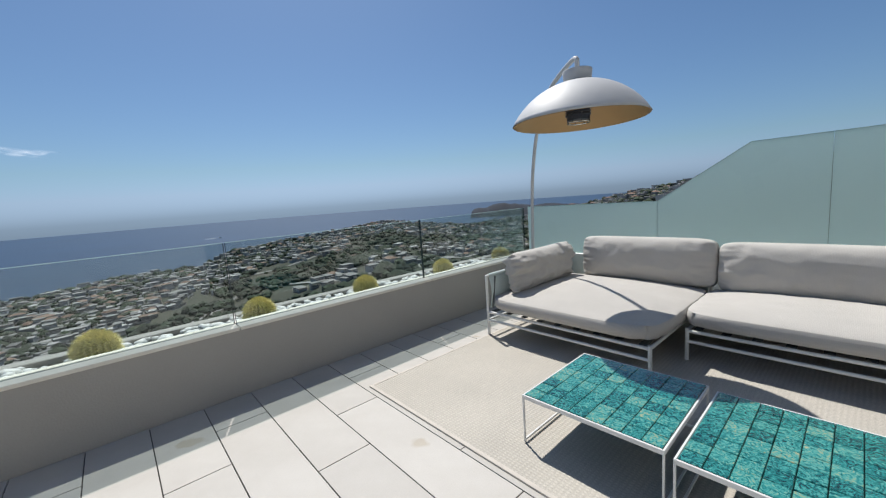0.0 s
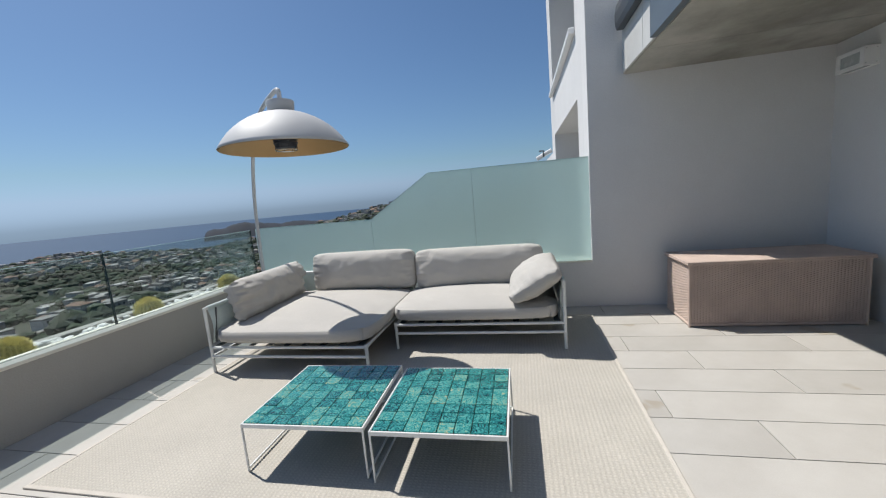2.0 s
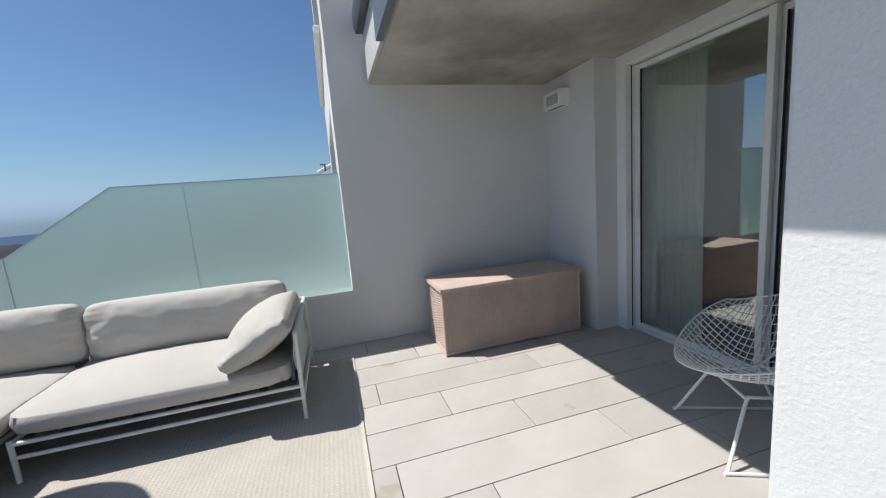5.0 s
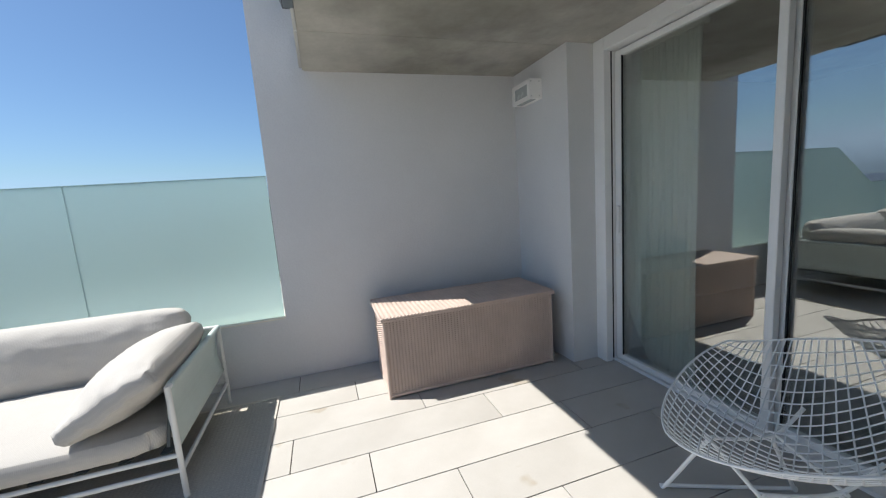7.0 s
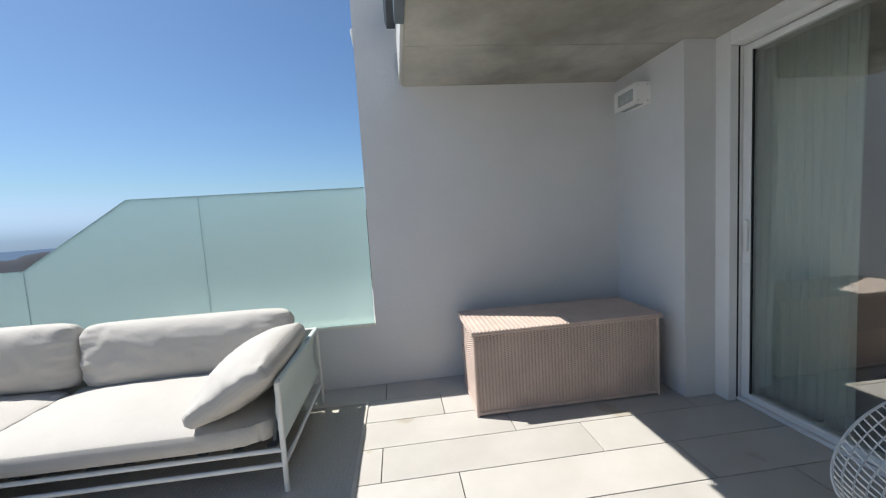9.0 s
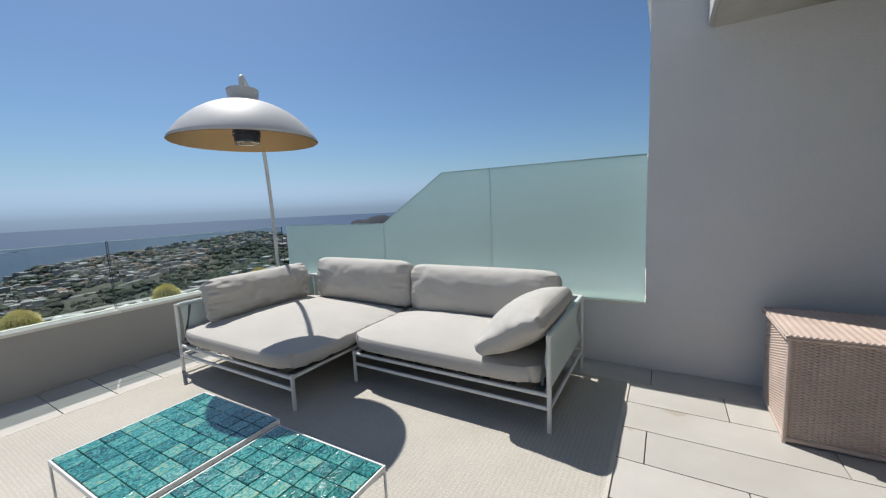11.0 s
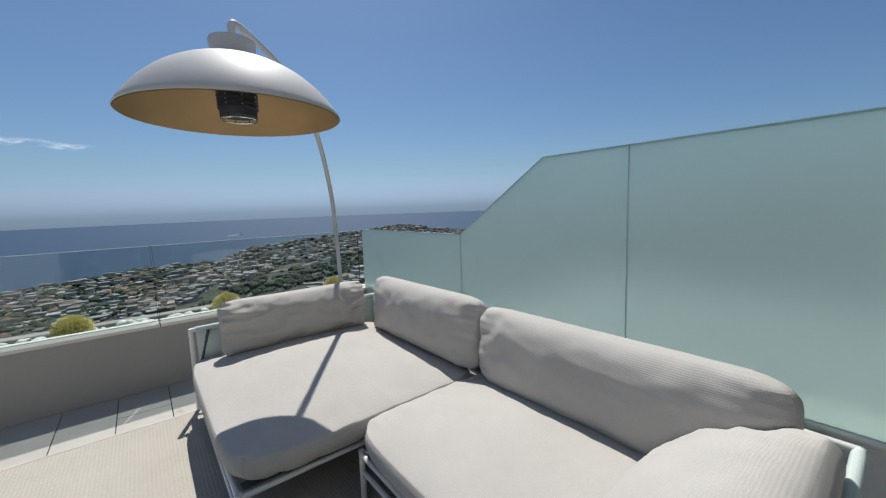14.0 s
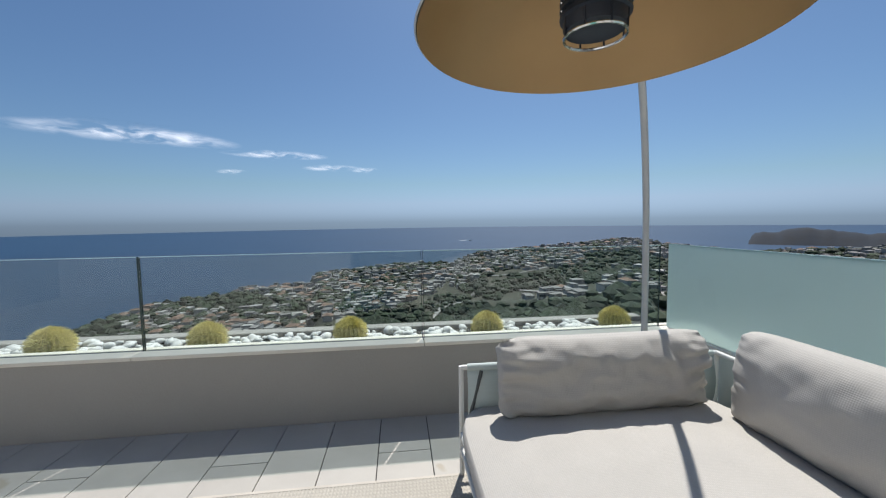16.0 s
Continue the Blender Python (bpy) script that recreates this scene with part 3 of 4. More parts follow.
def cushion(a, b, c, edge=0.3, bow=0.05, full=4.0, n=40, wrinkle=0.012, seed=0, round_by=0.0, under=0.0, slope=0.55):
    """A stuffed cushion with half sizes a, b, c: sewn rim, fuller middle, creases that run in from the rim.
    edge: height of the rim against the middle; bow: how far the sides are drawn in between the corners; slope: how gently it rises."""
    bm = bmesh.new()
    sides = {}
    for sg in (1, -1):
        rows = []
        for i in range(n + 1):
            row = []
            for j in range(n + 1):
                u, v = math.sin((i / n - 0.5) * math.pi), math.sin((j / n - 0.5) * math.pi)
                k = 1 - round_by * (u * v) ** 6
                x, y = a * u * (1 - bow * (1 - v * v)) * k, b * v * (1 - bow * (a / b) * (1 - u * u)) * k
                swell = max(0.0, (1 - abs(u) ** full) * (1 - abs(v) ** full)) ** slope
                low = edge if sg > 0 else max(edge, under)
                h = low + (1 - low) * swell
                rim = max(abs(u), abs(v))
                s = Vector((x * 6 + seed * 7.1, y * 6 + seed * 3.3, sg * 2.0))
                fold = abs(noise.noise(s)) * 0.9 + abs(noise.noise(s * 2.2)) * 0.45 - 0.35
                end_gap, across = (a * (1 - abs(u)), y) if a > b else (b * (1 - abs(v)), x)
                near = max(0.0, 1 - end_gap / 0.22)
                crease = (noise.noise(Vector((across * 13 + seed * 5, end_gap * 7 + seed, sg))) + 0.6 * noise.noise(Vector((across * 27, end_gap * 5, sg)))) * near * (1 - near * 0.4)
                near_corner = (abs(u) * abs(v)) ** 2
                z = sg * (c * h - wrinkle * (0.45 * fold * swell + 0.75 * crease + 0.4 * near_corner * noise.noise(s * 3)))
                row.append(bm.verts.new((x, y, z)))
            rows.append(row)
        for i in range(n):
            for j in range(n):
                bm.faces.new((rows[i][j], rows[i + 1][j], rows[i + 1][j + 1], rows[i][j + 1]))
        sides[sg] = [rows[i][0] for i in range(n)] + [rows[n][j] for j in range(n)] + [rows[i][n] for i in range(n, 0, -1)] + [rows[0][j] for j in range(n, 0, -1)]
    A, B = sides[1], sides[-1]
    mid = []
    for p, q in zip(A, B):
        m = (p.co + q.co) / 2
        out = Vector((m.x / a, m.y / b, 0))
        mid.append(bm.verts.new(m + out.normalized() * (0.35 * c * edge)))
    m = len(A)
    for k in range(m):
        bm.faces.new((A[k], A[(k + 1) % m], mid[(k + 1) % m], mid[k]))
        bm.faces.new((mid[k], mid[(k + 1) % m], B[(k + 1) % m], B[k]))
    return bm


sofa_a = thing("chaise_sofa", (1.92, 2.27, 0), "pale grey chaise sofa module on a white tubular frame", "sofa", "sofa modules")
sofa_b = thing("sofa", (2.41, 0.745, 0), "pale grey two-seat sofa module on a white tubular frame", "sofa", "sofa modules")
R = 0.0135


def sofa_frame(s, w, d, arm_y, other_y):
    """w: depth along x, d: length along y; the raised arm stands at arm_y."""
    def rod(name, *pts, r=R):
        return part(name, tube([Vector(p) for p in pts], r, 10), PALE_METAL, s, smooth=True)
    rod("leg", (0.0, arm_y, 0), (0.0, arm_y, 0.578))
    rod("leg", (w, arm_y, 0), (w, arm_y, 0.578))
    rod("leg", (0.0, other_y, 0), (0.0, other_y, 0.250))
    rod("leg", (w, other_y, 0), (w, other_y, 0.578))
    for z in (0.228, 0.150):
        rod("rail", (0.0, 0.0, z), (0.0, d, z), r=R * 0.9)
        rod("rail", (w, 0.0, z), (w, d, z), r=R * 0.9)
    for y in (arm_y, other_y):
        rod("rail", (0.0, y, 0.232 if y == other_y else 0.150), (w, y, 0.232 if y == other_y else 0.150), r=R * 0.9)
    rod("arm_rail", (0.0, arm_y, 0.570), (w, arm_y, 0.570))
    rod("back_rail", (w, 0.0, 0.570), (w, d, 0.570))
    sg = 1 if arm_y > other_y else -1
    bm = bmesh.new()
    rows = []
    for j in range(9):
        z = 0.566 - j * 0.038
        sag = 0.030 * math.sin(j / 8 * math.pi) * sg
        rows.append([bm.verts.new((0.03 + (w - 0.06) * i / 10, arm_y - sag, z)) for i in range(11)])
    for A, B in zip(rows, rows[1:]):
        for i in range(10):
            bm.faces.new((A[i], A[i + 1], B[i + 1], B[i]))
    o = part("arm_sling", bm, SLING, s, "pale green mesh sling", smooth=True)
    o.modifiers.new("thick", "SOLIDIFY").thickness = 0.006
    part("sling_hem", tube([(0.03, arm_y, 0.570), (w - 0.03, arm_y, 0.570)], R * 1.35, 10), SLING, s, smooth=True)
    o = part("back_sling", box(w - 0.004, w + 0.004, 0.03, d - 0.03, 0.26, 0.566), SLING, s, "pale green mesh sling")
    for i in range(9):
        y = 0.06 + (d - 0.12) * i / 8
        part("webbing", box(0.02, w - 0.02, y - 0.025, y + 0.025, 0.236, 0.241), STRAP, s)
    part("strap", tube([(0.10, arm_y - 0.02 * sg, 0.555), (0.02, arm_y - 0.045 * sg, 0.27)], 0.009, 6), STRAP, s)


sofa_frame(sofa_a, 1.42, 1.43, 1.425, 0.005)
sofa_frame(sofa_b, 0.93, 1.455, 0.0, 1.455)
part("seat_cushion", cushion(0.672, 0.730, 0.110, 0.34, 0.0, 2.1, 48, 0.020, 1, 0.10, 0.50, 0.8), FABRIC, sofa_a, smooth=True, angle=180, at=(0.645, 0.698, 0.332))
part("seat_cushion", cushion(0.432, 0.722, 0.108, 0.34, 0.0, 2.1, 48, 0.020, 2, 0.10, 0.50, 0.8), FABRIC, sofa_b, smooth=True, angle=180, at=(0.405, 0.764, 0.330))


def loose(name, bm, at, rx, ry, rz, label, group="back cushions"):
    ob = part(name, bm, FABRIC, None, smooth=True, angle=180)
    ob.matrix_world = pose(*at, rx, ry, rz)
    return tagged(ob, label, "cushion", group)


loose("back_cushion", cushion(0.212, 0.605, 0.140, 0.20, 0.018, 2.9, 60, 0.050, 3, 0.08), (3.195, 2.80, 0.590), 0, -85, 0, "plump pale grey back cushion leaning on the chaise sofa")
loose("back_cushion", cushion(0.212, 0.665, 0.140, 0.20, 0.018, 2.9, 60, 0.050, 4, 0.08), (3.195, 1.525, 0.568), 0, -85, 0, "plump pale grey back cushion leaning on the sofa")
loose("side_cushion", cushion(0.530, 0.188, 0.130, 0.20, 0.020, 2.7, 64, 0.13, 5, 0.08), (2.60, 3.545, 0.568), 83, 0, 0, "creased pale grey side cushion against the mesh arm")
loose("arm_cushion", cushion(0.415, 0.240, 0.138, 0.20, 0.025, 2.2, 56, 0.036, 6, 0.10, 0.0, 0.62), (2.74, 0.970, 0.552), -31, 0, 0, "pale grey cushion propped over the sofa arm")


def tile_table(at, wx, wy, turn, label):
    t = thing("coffee_table", at, label, "table", "tiled coffee tables", turn=turn)
    h = 0.267
    bm = bmesh.new()
    for q in ((-wx / 2, wx / 2, -wy / 2, -wy / 2 + 0.009), (-wx / 2, wx / 2, wy / 2 - 0.009, wy / 2), (-wx / 2, -wx / 2 + 0.009, -wy / 2 + 0.009, wy / 2 - 0.009), (wx / 2 - 0.009, wx / 2, -wy / 2 + 0.009, wy / 2 - 0.009)):
        box(*q, h - 0.022, h, 0.0015, bm=bm)
    part("top_frame", bm, PALE_METAL, t)
    part("tray", box(-wx / 2 + 0.009, wx / 2 - 0.009, -wy / 2 + 0.009, wy / 2 - 0.009, h - 0.02, h - 0.008), mat("dark_grout", (0.02, 0.06, 0.058), 0.8), t)
    for sx in (-1, 1):
        for sy in (-1, 1):
            x, y = sx * (wx / 2 - 0.0045), sy * (wy / 2 - 0.0045)
            part("leg", box(x - 0.0045, x + 0.0045, y - 0.0045, y + 0.0045, 0.0, h - 0.022, 0.001), PALE_METAL, t)
    for sy in (-1, 1):
        y = sy * (wy / 2 - 0.0045)
        part("runner", box(-wx / 2 + 0.009, wx / 2 - 0.009, y - 0.0045, y + 0.0045, 0.010, 0.022, 0.001), PALE_METAL, t)
    part("brace", box(wx / 2 - 0.009, wx / 2, -wy / 2 + 0.009, wy / 2 - 0.009, 0.010, 0.022, 0.001), PALE_METAL, t)
    return t, (wx - 0.020) / 8, (wy - 0.020) / 8, h


TABLES = [tile_table((1.183, 2.177, 0.010), 0.665, 0.668, 1.2, "low coffee table with glazed teal tiles on white legs"),
          tile_table((1.166, 1.478, 0.010), 0.655, 0.652, 0.8, "low coffee table topped with teal glazed tiles")]

# wicker storage box
wb = thing("storage_box", (3.14, -0.99, 0), "pinkish beige wicker storage box with a lid", "storage box")
HX, HY, HZ = 0.262, 0.645, 0.555


def woven(u0, u1, v0, v1, place, amp=0.013):
    """Short strands over upright stakes, every other column half a strand higher."""
    wide, tall = 0.0230, 0.0150
    nu, nv = int((u1 - u0) / wide) * 4, int((v1 - v0) / tall) * 6
    vs, fs = [], []
    for i in range(nu + 1):
        for j in range(nv + 1):
            c, r = i // 4, j / 6 + 0.5 * (i // 4 % 2)
            k = amp * (0.22 + 0.88 * math.sqrt(math.sin(math.pi * (i / 4 % 1)))) * math.sqrt(abs(math.sin(math.pi * r))) * (1 + 0.25 * noise.noise((c, int(r), 3)))
            vs.append(place(u0 + (u1 - u0) * i / nu, v0 + (v1 - v0) * j / nv, k - amp * 0.8))
    for i in range(nu):
        for j in range(nv):
            o = i * (nv + 1) + j
            fs.append((o, o + nv + 1, o + nv + 2, o + 1))
    bm = bmesh.new()
    me = bpy.data.meshes.new("weave")
    me.from_pydata(vs, [], fs)
    bm.from_mesh(me)
    bm.faces.ensure_lookup_table()
    # faces in the gaps between strands get the dark colour as painted shade
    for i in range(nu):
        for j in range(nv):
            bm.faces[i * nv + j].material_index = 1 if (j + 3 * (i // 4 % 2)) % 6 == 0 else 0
    return bm


part("core", box(-HX + 0.016, HX, -HY + 0.016, HY - 0.016, 0.03, HZ), WICKER_SHADE, wb)
part("front_weave", woven(-HY, HY, 0.035, HZ, lambda u, v, k: (-HX - k, u, v)), WICKER, wb, smooth=True, angle=180).data.materials.append(WICKER_SHADE)
part("side_weave", woven(-HX, HX, 0.035, HZ, lambda u, v, k: (u, HY + k, v)), WICKER, wb, smooth=True, angle=180).data.materials.append(WICKER_SHADE)
part("side_weave", woven(-HX, HX, 0.035, HZ, lambda u, v, k: (u, -HY - k, v)), WICKER, wb, smooth=True, angle=180).data.materials.append(WICKER_SHADE)
for y in (-HY, HY):
    part("corner_post", tube([(-HX, y, 0.0), (-HX, y, HZ)], 0.010, 8), WICKER, wb, smooth=True)
part("plinth", box(-HX - 0.006, HX, -HY - 0.006, HY + 0.006, 0.006, 0.034, 0.008), WICKER, wb)
bm = bmesh.new()
ns = 100
rowsv = []
for i in range(ns * 2 + 1):
    y = -HY - 0.02 + (2 * HY + 0.04) * i / (ns * 2)
    z = HZ + 0.028 + 0.0018 * (math.sin(i * math.pi / 2.5)) + 0.001 * noise.noise((i * 0.4, 0, 0))
    rowsv.append([bm.verts.new((-HX - 0.022 + (2 * HX + 0.03) * k / 12, y, z + 0.003 * math.sin(k / 12 * math.pi))) for k in range(13)])
for A, B in zip(rowsv, rowsv[1:]):
    for k in range(12):
        bm.faces.new((A[k], A[k + 1], B[k + 1], B[k]))
lid = part("lid", bm, WICKER, wb, "ribbed wicker lid", smooth=True, angle=180)
part("lid_core", box(-HX - 0.012, HX + 0.004, -HY - 0.012, HY + 0.012, HZ + 0.002, HZ + 0.022), WICKER_SHADE, lid)
for k in range(2):
    br = bmesh.new()
    z = HZ + 0.010 + 0.014 * k
    pts = []
    loop = [(-HX - 0.020, -HY - 0.018), (-HX - 0.020, HY + 0.018), (HX, HY + 0.018), (HX, -HY - 0.018)]
    for (xa, ya), (xb, yb) in zip(loop, loop[1:] + loop[:1]):
        m = int(max(abs(xb - xa), abs(yb - ya)) / 0.012)
        for i in range(m):
            f = i / m
            pts.append((xa + (xb - xa) * f, ya + (yb - ya) * f, z + 0.003 * (1 if i % 2 else -1)))
    tube(pts, 0.0085, 6, br, closed=True)
    part("braided_rim", br, WICKER, lid, smooth=True)

# arc heater lamp
LX, LY = 2.172, 2.878
lamp = thing("arc_floor_lamp", (3.16, 4.05, 0), "tall white arc lamp with a wide dome and patio heater", "floor lamp")


def rel(p):
    return (p[0] - 3.16, p[1] - 4.05, p[2])


DX, DY = 0.988, 1.172


def arc(f, z):
    return rel((LX + DX * f, LY + DY * f, z))


part("base_plate", lathe([(0, 0), (0.19, 0), (0.195, 0.004), (0.195, 0.018), (0.19, 0.022), (0.03, 0.024), (0.026, 0.05), (0, 0.05)], 40, at=(0, 0, 0)), LAMP_WHITE, lamp, smooth=True)
line = smooth_line([arc(1.0, 0.03), arc(0.99, 0.5), arc(0.978, 0.9), arc(0.94, 1.35), arc(0.868, 1.65), arc(0.762, 1.915), arc(0.60, 2.135), arc(0.43, 2.238), arc(0.27, 2.280), arc(0.11, 2.296), arc(0.03, 2.293), arc(0.006, 2.277), arc(0.0, 2.245), arc(0.0, 2.20)], 7)
part("arc_pole", tube(line, 0.0185, 14), LAMP_WHITE, lamp, smooth=True)
part("collar", lathe([(0, 2.19), (0.026, 2.19), (0.026, 2.212), (0.021, 2.218), (0, 2.218)], 20, at=rel((LX, LY, 0))), LAMP_WHITE, lamp, smooth=True)
part("neck", lathe([(0, 2.112), (0.090, 2.112), (0.101, 2.128), (0.108, 2.186), (0.104, 2.194), (0, 2.196)], 36, at=rel((LX, LY, 0))), LAMP_WHITE, lamp, smooth=True)
RIM_R, RIM_Z, TOP_Z = 0.498, 1.825, 2.118
CAP_R = (RIM_R ** 2 + (TOP_Z - RIM_Z) ** 2) / (2 * (TOP_Z - RIM_Z))
CAP_A = math.asin(RIM_R / CAP_R)
pr = [(CAP_R * math.sin(CAP_A * k / 22), TOP_Z - CAP_R * (1 - math.cos(CAP_A * k / 22))) for k in range(23)]
part("dome", lathe(pr + [(RIM_R - 0.005, RIM_Z - 0.003)], 72, at=rel((LX, LY, 0))), LAMP_WHITE, lamp, "silver-white metal dome", smooth=True, angle=180)
part("dome_lining", lathe([(r * 0.985, z - 0.006) for r, z in pr], 72, at=rel((LX, LY, 0))), LAMP_GOLD, lamp, "matt gold dome lining", smooth=True, angle=180)
ht = part("heater", lathe([(0, 2.08), (0.085, 2.08), (0.085, 1.838), (0.08, 1.828), (0.0, 1.828)], 32, at=rel((LX, LY, 0))), HEATER_BLACK, lamp, "black cylindrical heating element", smooth=True)
for k in range(7):
    part("fin", lathe([(0.0855, 2.00 - 0.022 * k), (0.094, 2.003 - 0.022 * k), (0.094, 1.995 - 0.022 * k), (0.0855, 1.992 - 0.022 * k)], 32, at=rel((LX, LY, 0))), HEATER_BLACK, ht, smooth=True)
part("ring", tube([rel((LX + 0.082 * math.cos(a), LY + 0.082 * math.sin(a), 1.812)) for a in [math.tau * k / 32 for k in range(32)]], 0.0045, 6, closed=True), CHROME, ht, smooth=True)
for k in range(8):
    a = math.tau * k / 8
    bm = bmesh.new()
    for j in range(5):
        lathe([(0, -0.004), (0.004, 0), (0, 0.004)], 6, bm, at=rel((LX + 0.096 * math.cos(a), LY + 0.096 * math.sin(a), 1.875 + 0.022 * j)))
    part("studs", bm, CHROME, ht)
    part("strut", tube([rel((LX + 0.088 * math.cos(a), LY + 0.088 * math.sin(a), 2.00)), rel((LX + 0.084 * math.cos(a), LY + 0.084 * math.sin(a), 1.812))], 0.003, 5), HEATER_BLACK, ht)

# wire lounge chair, its lattice parallel to the four sides of the diamond
ch = thing("wire_chair", (1.301, -1.536, 0), "white wire diamond-shaped lounge chair", "chair", turn=-115)


def shell(s, t):
    s, t = s * math.sqrt(1 - 0.43 * t * t), t * math.sqrt(1 - 0.43 * s * s)
    w, d = (s - t) / 1.51, (s + t) / 1.51
    up, low = max(0.0, d), max(0.0, -d)
    return Vector((0.373 * up - 0.366 * low + 0.104 * w * w, 0.443 * w, 0.312 + 0.267 * w * w + 0.43 * up ** 1.7 + 0.083 * low * low))


NW = 23
for k in range(NW):
    s = -1 + 2 * k / (NW - 1)
    edge = k in (0, NW - 1)
    part("wire", tube([shell(s, -1 + 2 * j / 28) for j in range(29)], 0.0048 if edge else 0.0029, 6), CHAIR_WHITE, ch, smooth=True)
    part("wire", tube([shell(-1 + 2 * j / 28, s) for j in range(29)], 0.0048 if edge else 0.0029, 6), CHAIR_WHITE, ch, smooth=True)
for sg in (-1, 1):
    y = -0.07 + 0.262 * sg
    yi = -0.035 + 0.150 * sg
    pts = smooth_line([(-0.135, yi, 0.300), (-0.165, yi + 0.02 * sg, 0.245), (-0.285, y - 0.012 * sg, 0.022), (-0.295, y, 0.009), (-0.26, y, 0.008), (0.20, y, 0.008), (0.235, y, 0.009), (0.225, y - 0.012 * sg, 0.022), (0.115, yi + 0.02 * sg, 0.245), (0.090, yi, 0.305)], 5)
    part("base_rod", tube(pts, 0.0082, 8), CHAIR_WHITE, ch, smooth=True)
    part("side_rod", tube(smooth_line([(-0.155, yi, 0.296), (-0.02, yi, 0.292), (0.10, yi, 0.315), (0.20, yi * 1.05, 0.425)], 5), 0.0075, 8), CHAIR_WHITE, ch, smooth=True)
for x, z in ((-0.155, 0.296), (0.10, 0.312)):
    part("cross_rod", tube([(x, -0.20, z), (x, 0.13, z)], 0.0075, 8), CHAIR_WHITE, ch, smooth=True)

# cacti in the planter
rnd = random.Random(4)


def cactus(at, r):
    t = thing("cactus", at, "round golden barrel cactus with yellow spines among pebbles", "cactus", "barrel cacti")
    bm = bmesh.new()
    ribs, st = 20, 12
    rings = []
    for j in range(st + 1):
        el = -0.9 + (math.pi / 2 + 0.9) * j / st
        rings.append([bm.verts.new((r * math.cos(el) * (1 + (0.06 if k % 2 else -0.05)) * math.cos(k * math.tau / (2 * ribs)), r * math.cos(el) * (1 + (0.06 if k % 2 else -0.05)) * math.sin(k * math.tau / (2 * ribs)), r * 0.74 + r * 0.92 * math.sin(el) - (0.012 if j == st else 0))) for k in range(2 * ribs)])
    for A, B in zip(rings, rings[1:]):
        for k in range(2 * ribs):
            bm.faces.new((A[k], A[(k + 1) % (2 * ribs)], B[(k + 1) % (2 * ribs)], B[k]))
    bm.faces.new(rings[0][::-1])
    part("body", bm, CACTUS_BODY, t, smooth=True)
    bm = bmesh.new()
    for k in range(ribs):
        az = (k + 0.5) * math.tau / ribs
        for j in range(13):
            el = -0.75 + (1.55 + 0.75) * j / 12
            base = Vector((r * 1.05 * math.cos(el) * math.cos(az), r * 1.05 * math.cos(el) * math.sin(az), r * 0.74 + r * 0.93 * math.sin(el)))
            out = Vector((math.cos(el) * math.cos(az), math.cos(el) * math.sin(az), math.sin(el)))
            for q in range(16):
                way = (out + Vector((rnd.uniform(-1, 1), rnd.uniform(-1, 1), rnd.uniform(-1, 1))) * 0.85).normalized()
                tip = base + way * rnd.uniform(0.020, 0.052)
                sd = way.orthogonal().normalized() * 0.0026
                s2 = way.cross(sd).normalized() * 0.0026
                vs = [bm.verts.new(base + sd), bm.verts.new(base - sd * 0.5 + s2), bm.verts.new(base - sd * 0.5 - s2), bm.verts.new(tip)]
                for f in ((0, 1, 3), (1, 2, 3), (2, 0, 3)):
                    bm.faces.new([vs[i] for i in f])
    part("spines", bm, CACTUS_SPINE, t, "dense yellow spines")
    return t


for i, x in enumerate((-2.87, -1.84, -0.805, 0.220, 1.240, 2.299, 3.366)):
    cactus((x, 4.735, 0.408), (0.104, 0.106, 0.104, 0.098, 0.095, 0.093, 0.091)[i])

# pebbles
bm = bmesh.new()
for i in range(1150):
    x, y = rnd.uniform(-4.55, 3.50), rnd.uniform(4.535, 5.0)
    s = rnd.uniform(0.018, 0.042) * (1.25 if rnd.random() < 0.15 else 1)
    m = pose(x, y, 0.378 + s * 0.45 + rnd.uniform(0, 0.018), rnd.uniform(-20, 20), rnd.uniform(-20, 20), rnd.uniform(0, 360)) @ Matrix.Diagonal((s * rnd.uniform(1.0, 1.5), s, s * rnd.uniform(0.6, 0.8), 1))
    made = bmesh.ops.create_icosphere(bm, subdivisions=2 if x > -1.5 and i % 2 else 1, radius=1.0, matrix=m)["verts"]
    o = Vector((i * 1.7, i * 0.9, 0))
    for v in made:
        c0 = Vector((x, y, 0.40))
        v.co += (v.co - c0) * 0.18 * noise.noise((v.co - c0) * 30 + o)
tagged(part("pebbles", bm, PEBBLE, None, smooth=True, angle=180), "rounded white pebbles filling the planter", "pebbles", "", "stuff")

# ---------------- land, sea and town ----------------
SEA_Z = -82.0
LAND = mat("scrub_land", (0.075, 0.070, 0.050), 0.95, 0.2, 0.02, 0.0, 1.0, c2=(0.026, 0.036, 0.020), fine=0.45)
SEA = bpy.data.materials.new("sea_water")
SEA.use_nodes = True
sn = SEA.node_tree
s_b = sn.nodes["Principled BSDF"]
s_b.inputs["Base Color"].default_value, s_b.inputs["Roughness"].default_value = (0.012, 0.055, 0.12, 1), 0.5
s_b.inputs["Specular IOR Level"].default_value = 0.22
s_co, s_n, s_bp = sn.nodes.new("ShaderNodeTexCoord"), sn.nodes.new("ShaderNodeTexNoise"), sn.nodes.new("ShaderNodeBump")
s_n.inputs["Scale"].default_value, s_n.inputs["Detail"].default_value = 0.12, 8
s_bp.inputs["Distance"].default_value, s_bp.inputs["Strength"].default_value = 1.2, 0.6
sn.links.new(s_co.outputs["Object"], s_n.inputs["Vector"])
sn.links.new(s_n.outputs["Fac"], s_bp.inputs["Height"])
